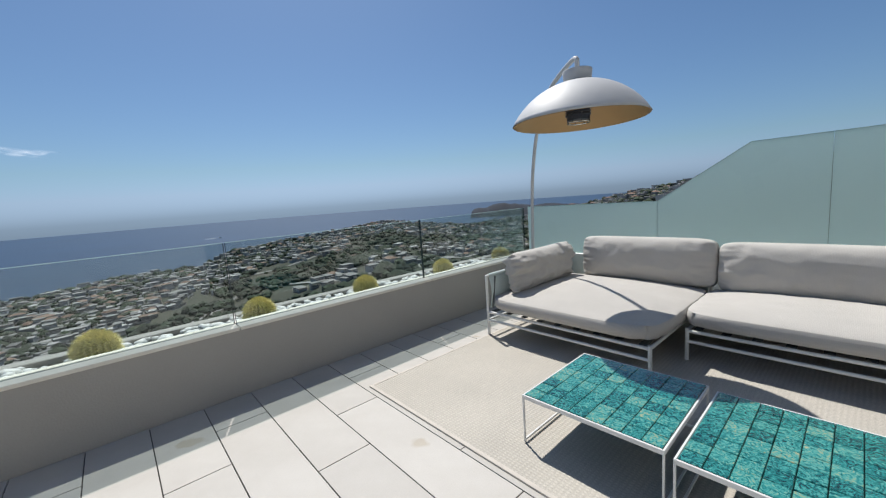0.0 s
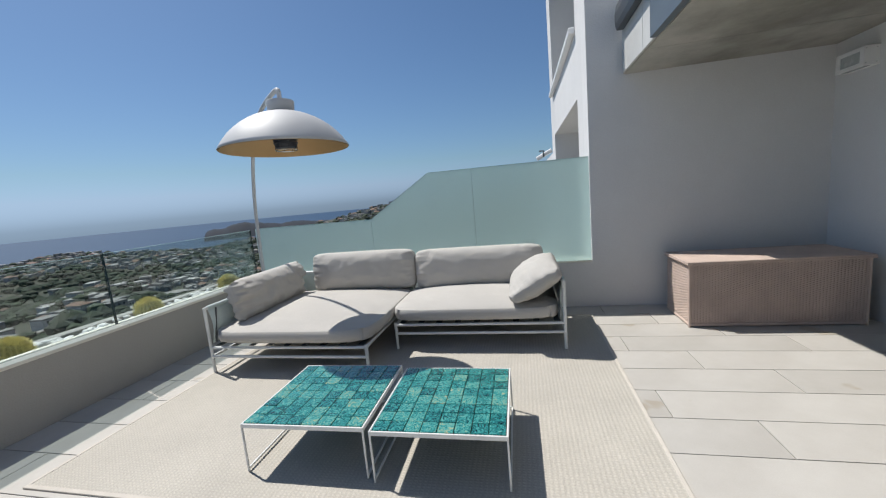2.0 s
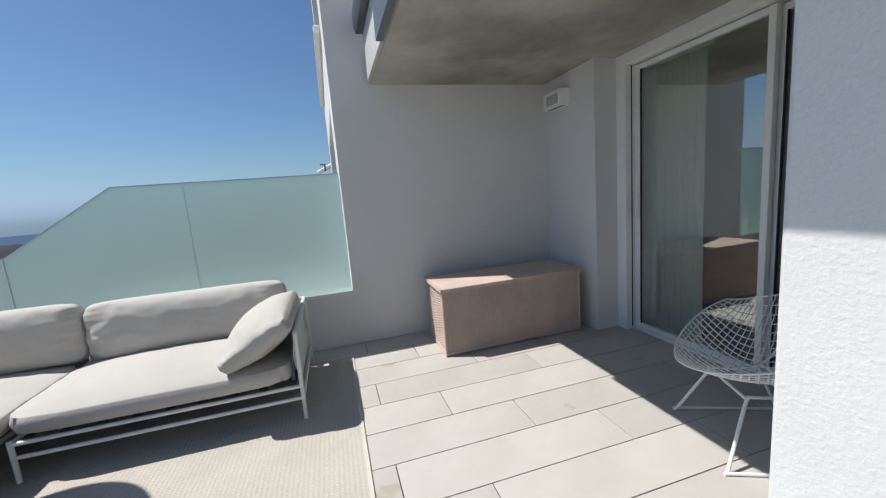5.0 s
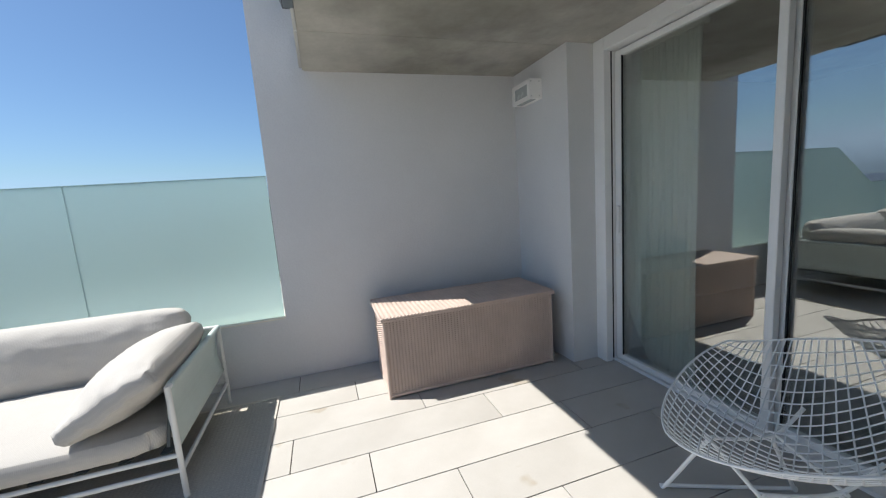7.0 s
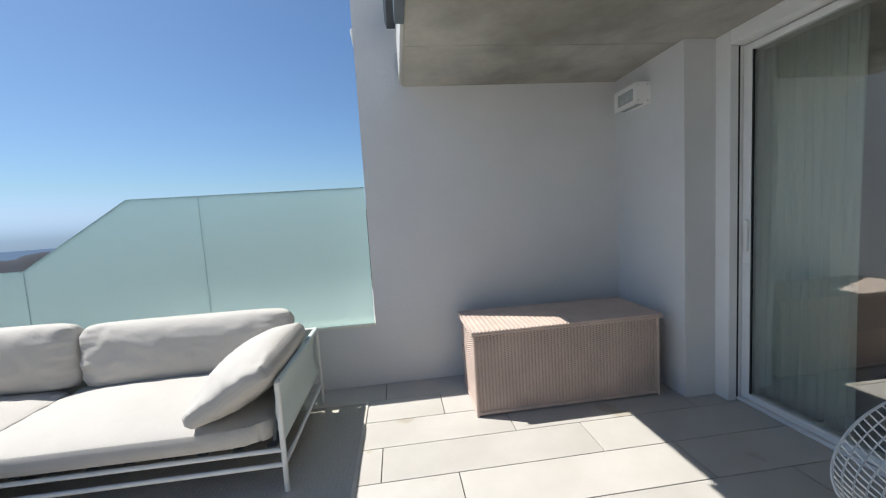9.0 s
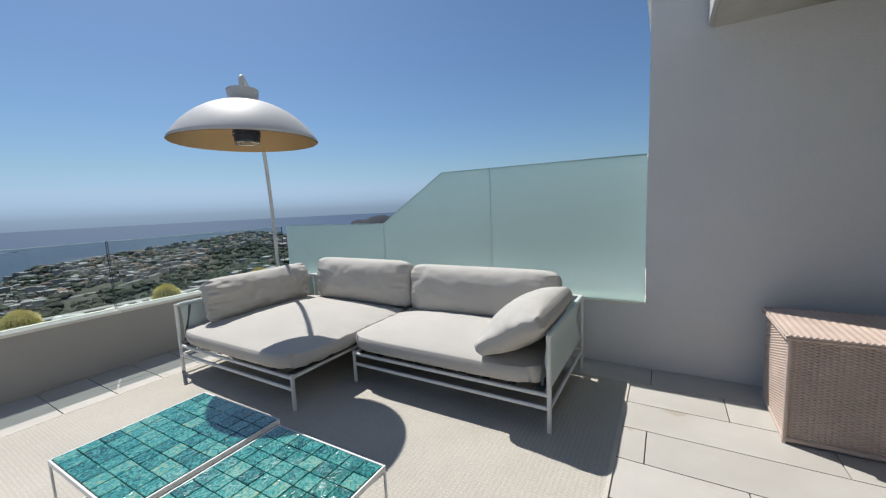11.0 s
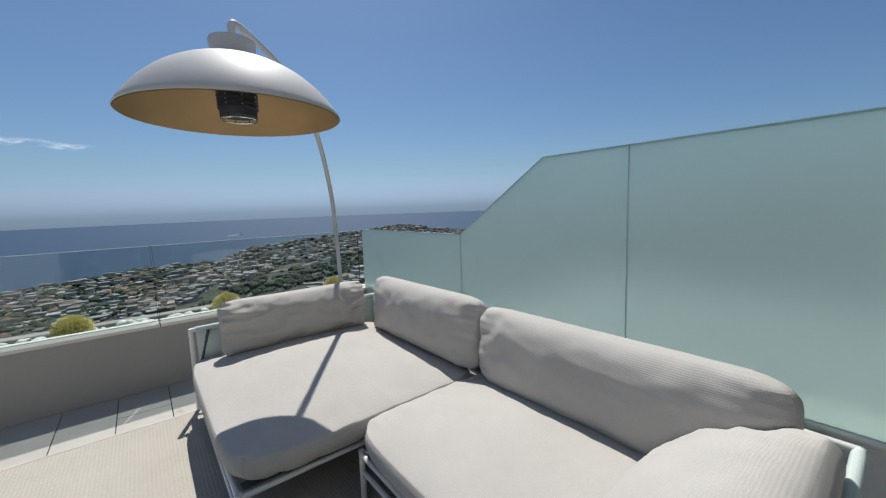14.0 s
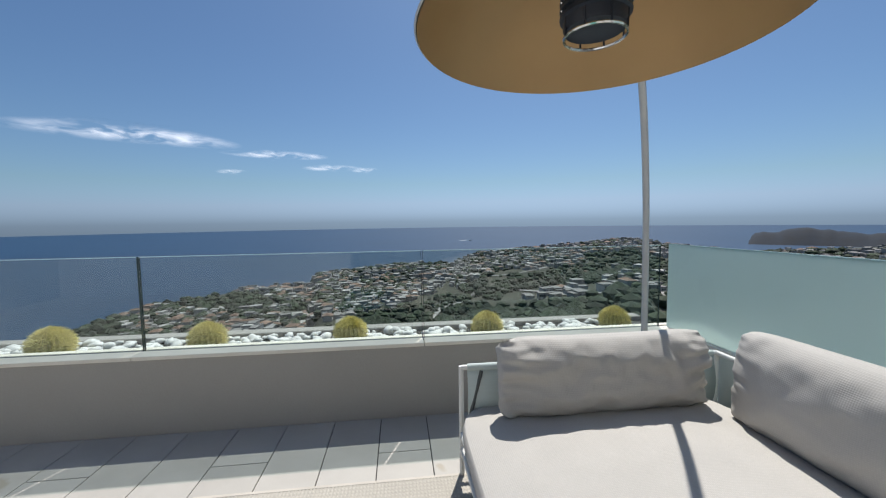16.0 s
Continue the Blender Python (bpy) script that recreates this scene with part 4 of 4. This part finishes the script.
sn.links.new(s_bp.outputs["Normal"], s_b.inputs["Normal"])
s_r = sn.nodes.new("ShaderNodeValToRGB")
s_n2 = sn.nodes.new("ShaderNodeTexNoise")
s_n2.inputs["Scale"].default_value, s_n2.inputs["Detail"].default_value = 0.0035, 4
sn.links.new(s_co.outputs["Object"], s_n2.inputs["Vector"])
s_r.color_ramp.elements[0].color, s_r.color_ramp.elements[1].color = (0.007, 0.034, 0.078, 1), (0.012, 0.050, 0.110, 1)
sn.links.new(s_n2.outputs["Fac"], s_r.inputs["Fac"])
sn.links.new(s_r.outputs["Color"], s_b.inputs["Base Color"])


def curve(x, pts):
    """Straight lines between (place, value) pairs."""
    if x <= pts[0][0]:
        return pts[0][1]
    for (a, u), (b, v) in zip(pts, pts[1:]):
        if x <= b:
            return u + (v - u) * (x - a) / (b - a)
    return pts[-1][1]


# the skyline: bearing from the sea axis, angle below the eye, and how far away the crest lies
DIP = [(-75, 17.0), (-50, 14.0), (-38, 11.6), (-31, 9.9), (-27, 9.3), (-20, 8.9), (-13, 8.8), (-11.5, 7.4), (-5, 6.9), (0, 6.4), (5, 6.4), (8.5, 6.5), (9.5, 5.7), (12, 4.9), (20, 4.1), (27, 3.4), (33, 2.8), (38, 3.5), (44, 4.2), (55, 3.6), (62, 2.2), (70, 0.9), (80, -0.8), (100, -2.0)]
CREST = [(-75, 250), (-50, 270), (-38, 300), (-31, 370), (-20, 410), (-12, 460), (0, 520), (8, 500), (10, 620), (33, 680), (40, 620), (50, 640), (65, 520), (80, 420), (100, 380)]
COAST = [(-75, 262), (-38, 325), (-31, 395), (-12, 475), (8, 530), (10, 650), (33, 760), (40, 900), (50, 1100), (65, 1500), (100, 1700)]


def ground(az, r):
    """Height of the land at a bearing in degrees and a distance."""
    far = curve(az, CREST)
    top = 1.3 - far * math.tan(radians(curve(az, DIP)))
    edge = curve(az, COAST)
    vale = min(-30.0, top - 6.0)
    if r < 9:
        z = -3.0
    elif r < 130:
        f = (r - 9) / 121
        z = -3.0 + (vale + 3.0) * (1 - (1 - f) ** 1.7)
    elif r < far:
        f = (r - 130) / max(far - 130, 1)
        z = vale + (top - vale) * (f * f * (3 - 2 * f)) - 5.0 * math.sin(f * math.pi)
    elif r < edge:
        z = top - (top + 74) * min(1, ((r - far) / max(edge - far, 1))) ** 1.4
    else:
        z = -74 - (r - edge) * 0.9
    x, y = r * math.sin(radians(az)), r * math.cos(radians(az))
    if 60 < r:
        z += (2.2 * noise.noise((x * 0.012, y * 0.012, 0)) + 0.9 * noise.noise((x * 0.05, y * 0.05, 3))) * min(1, (r - 60) / 90) * (0.25 if abs(r - far) < 20 else 1)
    return max(z, SEA_Z - 12)


bm = bmesh.new()
bear = [-75 + 0.75 * i for i in range(int(175 / 0.75) + 1)] + [110 + 12.5 * i for i in range(14)]
dist = [9.0] + [9 + 16 * (1.125 ** k - 1) / 1.2 for k in range(1, 46)]
dist = sorted(set([round(d, 2) for d in dist if d < 2200]))
rings = []
for az in bear:
    rings.append([bm.verts.new((d * math.sin(radians(az)), d * math.cos(radians(az)), ground(az if az <= 100 else (100 if az < 190 else -75), d) if az <= 100 else -3.0 + d * 0.12)) for d in dist])
for A, B in zip(rings, rings[1:] + rings[:1]):
    for k in range(len(dist) - 1):
        bm.faces.new((A[k], A[k + 1], B[k + 1], B[k]))
bm.faces.new([r[0] for r in rings])
tagged(part("ground", bm, LAND, None, smooth=True, angle=180), "dry green hillside running down to the coast", "ground", "", "structure")
bm = bmesh.new()
ring = [bm.verts.new((4950 * math.cos(k * math.tau / 96), 4950 * math.sin(k * math.tau / 96), SEA_Z)) for k in range(96)]
bm.faces.new(ring)
tagged(part("water", bm, SEA), "calm blue sea reaching the horizon", "sea", "", "structure")

# far headland
hd = bmesh.new()
cape = []
for i in range(61):
    az = 45.5 + 20 * i / 60
    prof = curve(az - 1.0, [(44.5, 3.4), (45.0, 2.05), (47, 2.0), (48.2, 1.75), (49.5, 1.45), (51, 1.75), (53, 2.1), (56, 2.0), (60, 2.3), (64.5, 3.1)])
    col = []
    for j in range(7):
        d = 1480 + 40 * j
        f = math.sin(min(1, j / 3) * math.pi / 2) if j <= 3 else 1 - (j - 3) / 6
        top = -1600 * math.tan(radians(prof - 0.3)) + 5.0 * noise.noise((i * 0.55, 0.5, 0)) + 2.0 * noise.noise((i * 1.7, j * 0.5, 4))
        z = SEA_Z + (top - SEA_Z) * f
        col.append(hd.verts.new((d * math.sin(radians(az)), d * math.cos(radians(az)), z)))
    cape.append(col)
for A, B in zip(cape, cape[1:]):
    for j in range(6):
        hd.faces.new((A[j], A[j + 1], B[j + 1], B[j]))
tagged(part("headland", hd, mat("headland_rock", (0.013, 0.020, 0.031), 0.95, 0.4, 0.03), None, smooth=True, angle=180), "dark rocky headland far along the coast", "headland", "", "structure")

# roads through the town
ROAD = mat("road_asphalt", (0.32, 0.31, 0.29), 0.9, 0.15, 0.3)


def road(pts, w, name="road"):
    bm = bmesh.new()
    xy = [Vector((r * math.sin(radians(a)), r * math.cos(radians(a)), 0)) for a, r in pts]
    ln = smooth_line(xy, 10)
    prev = None
    for i, p in enumerate(ln):
        d = (ln[min(i + 1, len(ln) - 1)] - ln[max(i - 1, 0)]).normalized()
        n = Vector((-d.y, d.x, 0)) * w / 2
        row = []
        for q in (p - n, p + n):
            row.append(bm.verts.new((q.x, q.y, ground(math.degrees(math.atan2(q.x, q.y)), q.length) + 0.9)))
        if prev:
            bm.faces.new((prev[0], prev[1], row[1], row[0]))
        prev = row
    tagged(part(name, bm, ROAD), "pale asphalt road winding through the town", "road", "", "structure")


road([(-8.0, 200), (-8.4, 260), (-9.0, 330)], 7)
road([(4, 240), (8, 300), (13, 330), (20, 300), (26, 260), (32, 240)], 5)
road([(10, 420), (16, 400), (24, 430), (30, 400)], 5)
road([(-28, 250), (-20, 300), (-10, 350), (0, 380), (8, 400)], 5)
road([(36, 250), (42, 330), (50, 360)], 6)


def field(az, r, wide, deep):
    """A bare earth plot that follows the slope."""
    bm = bmesh.new()
    c = Vector((r * math.sin(radians(az)), r * math.cos(radians(az)), 0))
    rows = []
    for i in range(9):
        row = []
        for j in range(7):
            e = 1 + 0.25 * noise.noise((i * 0.7, j * 0.7, az))
            p = c + Vector(((i / 8 - 0.5) * wide * e, (j / 6 - 0.5) * deep * e, 0))
            row.append(bm.verts.new((p.x, p.y, ground(math.degrees(math.atan2(p.x, p.y)), p.length) + 1.2)))
        rows.append(row)
    for A, B in zip(rows, rows[1:]):
        for j in range(6):
            bm.faces.new((A[j], A[j + 1], B[j + 1], B[j]))
    tagged(part("field", bm, EARTH), "bare reddish brown earth plot in the town", "field", "", "structure")


EARTH = mat("bare_earth", (0.16, 0.105, 0.07), 0.95, 0.35, 0.15, 0.0, 1.0, fine=0.3)
field(13.5, 205, 34, 30)
field(-19, 240, 26, 22)

# houses
PLASTER = mat("town_plaster", (0.43, 0.42, 0.395), 0.9, 0.15, 0.2, islands=0.6)
CLAY = mat("town_clay_roof", (0.25, 0.165, 0.12), 0.9, 0.2, 0.4, islands=0.35)
FLAT_ROOF = mat("town_flat_roof", (0.36, 0.35, 0.33), 0.9, 0.15, 0.3, islands=0.65)
TOWN_PLASTER = mat("house_plaster", (0.45, 0.435, 0.41), 0.9, 0.10, 0.4, pieces=0.3)
DARK_PANE = mat("dark_pane", (0.03, 0.04, 0.05), 0.2, 0.1)
town = random.Random(11)


def house_shape(wall, roof, m, w, d, h, clay):
    def corner(x, y, z):
        return m @ Vector((x, y, z))
    def quad(bm, pts):
        bm.faces.new([bm.verts.new(corner(*p)) for p in pts])
    bl = [(-w, -d), (w, -d), (w, d), (-w, d)]
    vs = [[wall.verts.new(corner(x, y, z)) for x, y in bl] for z in (-6, h)]
    for k in range(4):
        wall.faces.new((vs[0][k], vs[0][(k + 1) % 4], vs[1][(k + 1) % 4], vs[1][k]))
    if clay:
        o = 0.5
        e = [roof.verts.new(corner(x * (1 + o / w), y * (1 + o / d), h)) for x, y in bl]
        a, b = roof.verts.new(corner(-w * 0.4, 0, h + d * 0.45)), roof.verts.new(corner(w * 0.4, 0, h + d * 0.45))
        roof.faces.new(e[::-1])
        for f in ((e[0], e[1], b, a), (e[1], e[2], b), (e[2], e[3], a, b), (e[3], e[0], a)):
            roof.faces.new(f)
    else:
        e = [[roof.verts.new(corner(x * 1.04, y * 1.04, z)) for x, y in bl] for z in (h, h + 0.7)]
        for k in range(4):
            roof.faces.new((e[0][k], e[0][(k + 1) % 4], e[1][(k + 1) % 4], e[1][k]))
        roof.faces.new(e[1])
        roof.faces.new(e[0][::-1])


spots = []
tries = 0
while len(spots) < 1500 and tries < 60000:
    tries += 1
    az, f = town.uniform(-34, 78), town.random()
    far = curve(az, CREST)
    r = 150 + (far - 140) * f ** 0.8
    x, y = r * math.sin(radians(az)), r * math.cos(radians(az))
    if noise.noise((x * 0.010, y * 0.010, 7)) < -0.02 + (-0.04 if az < -12 else 0) - 0.25 * (f > 0.6) + (0.6 if f < (0.30 if az > -12 else 0.12) else 0):
        continue
    if any((x - a) ** 2 + (y - b) ** 2 < 8.5 ** 2 for a, b, *_ in spots[-500:]):
        continue
    spots.append((x, y, az, r))
spots.sort(key=lambda s: s[3])
far_wall, far_clay, far_flat = bmesh.new(), bmesh.new(), bmesh.new()
for i, (x, y, az, r) in enumerate(spots):
    w, d, h, clay = town.uniform(2.0, 4.8), town.uniform(1.8, 3.3), town.choice((2.2, 2.4, 2.6, 4.2)), town.random() < (0.45 if az < -10 else 0.16)
    z = ground(az, r)
    turn = town.choice((0, 12, 90, 75, 30)) + town.uniform(-8, 8)
    if i < 110:
        hs = thing("villa", (x, y, z), "white villa with a clay tile roof in the town below" if clay else "white flat-roofed villa in the town below", "house", "villas in the town", turn=turn)
        wall, roof = bmesh.new(), bmesh.new()
        house_shape(wall, roof, Matrix.Identity(4), w, d, h, clay)
        part("wall", wall, TOWN_PLASTER, hs)
        part("roof", roof, CLAY if clay else FLAT_ROOF, hs)
        for k in (-0.55, 0.0, 0.55):
            part("window", box(k * w - 0.5, k * w + 0.5, -d - 0.05, -d + 0.1, h - 1.7, h - 0.6), DARK_PANE, hs)
    else:
        house_shape(far_wall, far_clay if clay else far_flat, pose(x, y, z, 0, 0, turn), w, d, h, clay)
        side = town.choice((-1, 1))
        house_shape(far_wall, far_flat, pose(x, y, z, 0, 0, turn) @ Matrix.Translation((side * (w + 1.6), town.uniform(-1.5, 1.5), 0)), 1.6, d * town.uniform(0.5, 0.8), h * town.uniform(0.4, 0.7), False)
        house_shape(far_wall, far_flat, pose(x, y, z, 0, 0, turn) @ Matrix.Translation((town.uniform(-2, 2), -d - 3.0, 0)), w * 1.1, 0.3, 0.9, False)
for nm, b_, m_, lb in (("far_house_walls", far_wall, PLASTER, "pale walls of the many distant villas"), ("far_clay_roofs", far_clay, CLAY, "clay roofs of the many distant villas"), ("far_flat_roofs", far_flat, FLAT_ROOF, "flat roofs of the many distant villas")):
    tagged(part(nm, b_, m_), lb, "houses", "", "stuff")

# woods and garden trees between the houses
LEAF = mat("far_foliage", (0.048, 0.068, 0.034), 0.9, 0.3, 0.15, islands=0.6, c2=(0.022, 0.036, 0.018))
ico = bmesh.new()
bmesh.ops.create_icosphere(ico, subdivisions=1, radius=1.0)
ico_v, ico_f = [v.co.copy() for v in ico.verts], [[v.index for v in f.verts] for f in ico.faces]
ico.free()
vs, fs = [], []
GROVES = [(-1.0, 150, 26), (4.5, 165, 24), (-11.5, 165, 22), (-26, 170, 34), (22, 190, 26), (11, 240, 22), (-5, 250, 16), (30, 330, 26)]
for i in range(19000):
    if i < 2400:
        g_az, g_r, g_w = GROVES[i % len(GROVES)]
        x = g_r * math.sin(radians(g_az)) + town.gauss(0, g_w * 0.5)
        y = g_r * math.cos(radians(g_az)) + town.gauss(0, g_w * 0.3)
        az, r = math.degrees(math.atan2(x, y)), math.hypot(x, y)
    else:
        az, f = town.uniform(-75, 95), town.random()
        far = curve(az, CREST)
        r = 60 + (far - 55) * f ** 0.75
        x, y = r * math.sin(radians(az)), r * math.cos(radians(az))
        if noise.noise((x * 0.014, y * 0.014, 21)) < -0.22 and r > 240:
            continue
    s = (0.8 + 2.8 * town.random() ** 1.6) * (1.35 if r < 230 else 1.0)
    z = ground(az, r) + s * 0.55
    o = len(vs)
    for v in ico_v:
        k = 1 + 0.45 * noise.noise(v * 1.7 + Vector((i * 3.1, 0, 0)))
        vs.append((x + v.x * s * k * 1.2, y + v.y * s * k * 1.2, z + v.z * s * k * 0.9))
    fs += [[a + o for a in f_] for f_ in ico_f]
me = bpy.data.meshes.new("woods")
me.from_pydata(vs, [], fs)
me.materials.append(LEAF)
tagged(new("woods", me), "dark green pines and shrubs over the hillside", "trees", "", "stuff")

# motor boat with its wake
bt = thing("motor_boat", (1600 * math.sin(radians(10.75)), 1600 * math.cos(radians(10.75)), SEA_Z), "small white motor boat on the sea", "boat", turn=-12)
bm = bmesh.new()
hull = [[bm.verts.new((x * 5, y * k, z)) for x, y in ((-1, -1.4), (0.4, -1.5), (1.2, 0), (0.4, 1.5), (-1, 1.4))] for k, z in ((0.7, 0.0), (1.0, 1.8))]
for k in range(5):
    bm.faces.new((hull[0][k], hull[0][(k + 1) % 5], hull[1][(k + 1) % 5], hull[1][k]))
bm.faces.new(hull[1])
part("hull", bm, LAMP_WHITE, bt)
part("cabin", box(-3, 1.5, -1.0, 1.0, 1.8, 3.2, 0.3), LAMP_WHITE, bt)
bm = bmesh.new()
wk = [[bm.verts.new((-4 - 4 * i, y * (1.4 + 0.3 * i), z * 2.2 * (1 - i / 11) + 0.35)) for y, z in ((-1, 0), (-0.4, 1), (0.4, 1), (1, 0))] for i in range(12)]
for A, B in zip(wk, wk[1:]):
    for k in range(3):
        bm.faces.new((A[k], A[k + 1], B[k + 1], B[k]))
part("wake", bm, mat("foam", (0.7, 0.74, 0.76), 0.9, 0.3, 0.3), bt, "white foam behind the boat")

# thin clouds low over the sea
CLOUD = bpy.data.materials.new("thin_cloud")
CLOUD.use_nodes = True
cn = CLOUD.node_tree
cn.nodes.remove(cn.nodes["Principled BSDF"])
c_d, c_t, c_m = cn.nodes.new("ShaderNodeBsdfTranslucent"), cn.nodes.new("ShaderNodeBsdfTransparent"), cn.nodes.new("ShaderNodeMixShader")
c_d.inputs[0].default_value = (0.9, 0.9, 0.92, 1)
c_co, c_n, c_g, c_mu = cn.nodes.new("ShaderNodeTexCoord"), cn.nodes.new("ShaderNodeTexNoise"), cn.nodes.new("ShaderNodeTexGradient"), cn.nodes.new("ShaderNodeMath")
c_map = cn.nodes.new("ShaderNodeMapping")
c_map.inputs["Scale"].default_value = (0.006, 0.006, 0.022)
cn.links.new(c_co.outputs["Object"], c_map.inputs["Vector"])
cn.links.new(c_map.outputs[0], c_n.inputs["Vector"])
c_n.inputs["Scale"].default_value, c_n.inputs["Detail"].default_value, c_n.inputs["Distortion"].default_value = 1.0, 6, 0.6
c_uv = cn.nodes.new("ShaderNodeMapping")
c_uv.inputs["Location"].default_value, c_uv.inputs["Scale"].default_value = (-1, -1, -1), (2, 2, 2)
cn.links.new(c_co.outputs["Generated"], c_uv.inputs["Vector"])
c_g.gradient_type = "SPHERICAL"
cn.links.new(c_uv.outputs[0], c_g.inputs["Vector"])
c_r = cn.nodes.new("ShaderNodeMapRange")
c_r.inputs["From Min"].default_value, c_r.inputs["From Max"].default_value = 0.40, 0.72
cn.links.new(c_n.outputs["Fac"], c_r.inputs["Value"])
cn.links.new(c_r.outputs["Result"], c_mu.inputs[0])
cn.links.new(c_g.outputs["Fac"], c_mu.inputs[1])
c_mu.operation = "MULTIPLY"
cn.links.new(c_mu.outputs[0], c_m.inputs[0])
cn.links.new(c_t.outputs[0], c_m.inputs[1])
cn.links.new(c_d.outputs[0], c_m.inputs[2])
cn.links.new(c_m.outputs[0], cn.nodes["Material Output"].inputs[0])
for az, el, wide, high in ((-32, 10.2, 23, 3.2), (-16.5, 9.2, 14, 1.3), (-9.2, 7.7, 9, 1.3), (-4.6, 7.5, 4.5, 1.0), (-22, 6.8, 4, 0.7)):
    bm = bmesh.new()
    cols = []
    for i in range(21):
        a = radians(-wide / 2 + wide * i / 20)
        cols.append([bm.verts.new((3000 * math.sin(a), 3000 * math.cos(a) - 3000 + 120 * math.sin(j), 3000 * math.tan(radians(high)) * (j / 6 - 0.5))) for j in range(7)])
    for A, B in zip(cols, cols[1:]):
        for j in range(6):
            bm.faces.new((A[j], A[j + 1], B[j + 1], B[j]))
    ob = part("cloud", bm, CLOUD, None, smooth=True, angle=180)
    ob.matrix_world = pose(3000 * math.sin(radians(az)), 3000 * math.cos(radians(az)), 3000 * math.tan(radians(el)), 0, 0, -az)
    ob.visible_shadow = False
    tagged(ob, "thin wisp of white cloud over the sea", "cloud", "", "structure")

# ---------------- pieces of tables and floor ----------------
for t, px, py, h in TABLES:
    bm = box(-px / 2 + 0.0015, px / 2 - 0.0015, -py / 2 + 0.0015, py / 2 - 0.0015, 0, 0.010, 0.002)
    me = put(bm, "tile", TEAL)
    for i in range(8):
        for j in range(8):
            ob = new("tile", me)
            ob.parent = t
            ob.location = ((i - 3.5) * px, (j - 3.5) * py, h - 0.0085 + town.uniform(0, 0.0015))
            ob.rotation_euler = (town.uniform(-0.025, 0.025), town.uniform(-0.025, 0.025), town.choice((0, math.pi)))
floor = thing("floor", (0, 0, 0), "large pale beige stone tiles in running bond", "floor", "", "structure")
meshes = {}
for k in range(-1, 27):
    x1 = min(3.275 - 0.2995 * k, 3.558)
    x0 = max(3.275 - 0.2995 * (k + 1), -4.6)
    off = 0.275 - 0.4075 * ((k + 1) % 3)
    n = -3
    while True:
        y0, y1 = off + 1.2225 * n, off + 1.2225 * (n + 1)
        n += 1
        y_lo = -1.778 if x0 > 2.80 else (-2.10 if x0 > 0.60 else -0.603)
        if y0 > 4.33:
            break
        a, b = max(y0, y_lo), min(y1, 4.328)
        if b - a < 0.03:
            continue
        key = (round(x1 - x0, 4), round(b - a, 4))
        if key not in meshes:
            meshes[key] = put(box(-key[0] / 2 + 0.0027, key[0] / 2 - 0.0027, -key[1] / 2 + 0.0027, key[1] / 2 - 0.0027, -0.012, 0.0, 0.0012), "tile", TILE)
        ob = new("tile", meshes[key])
        ob.parent = floor
        ob.location = ((x0 + x1) / 2, (a + b) / 2, town.uniform(-0.0006, 0.0))
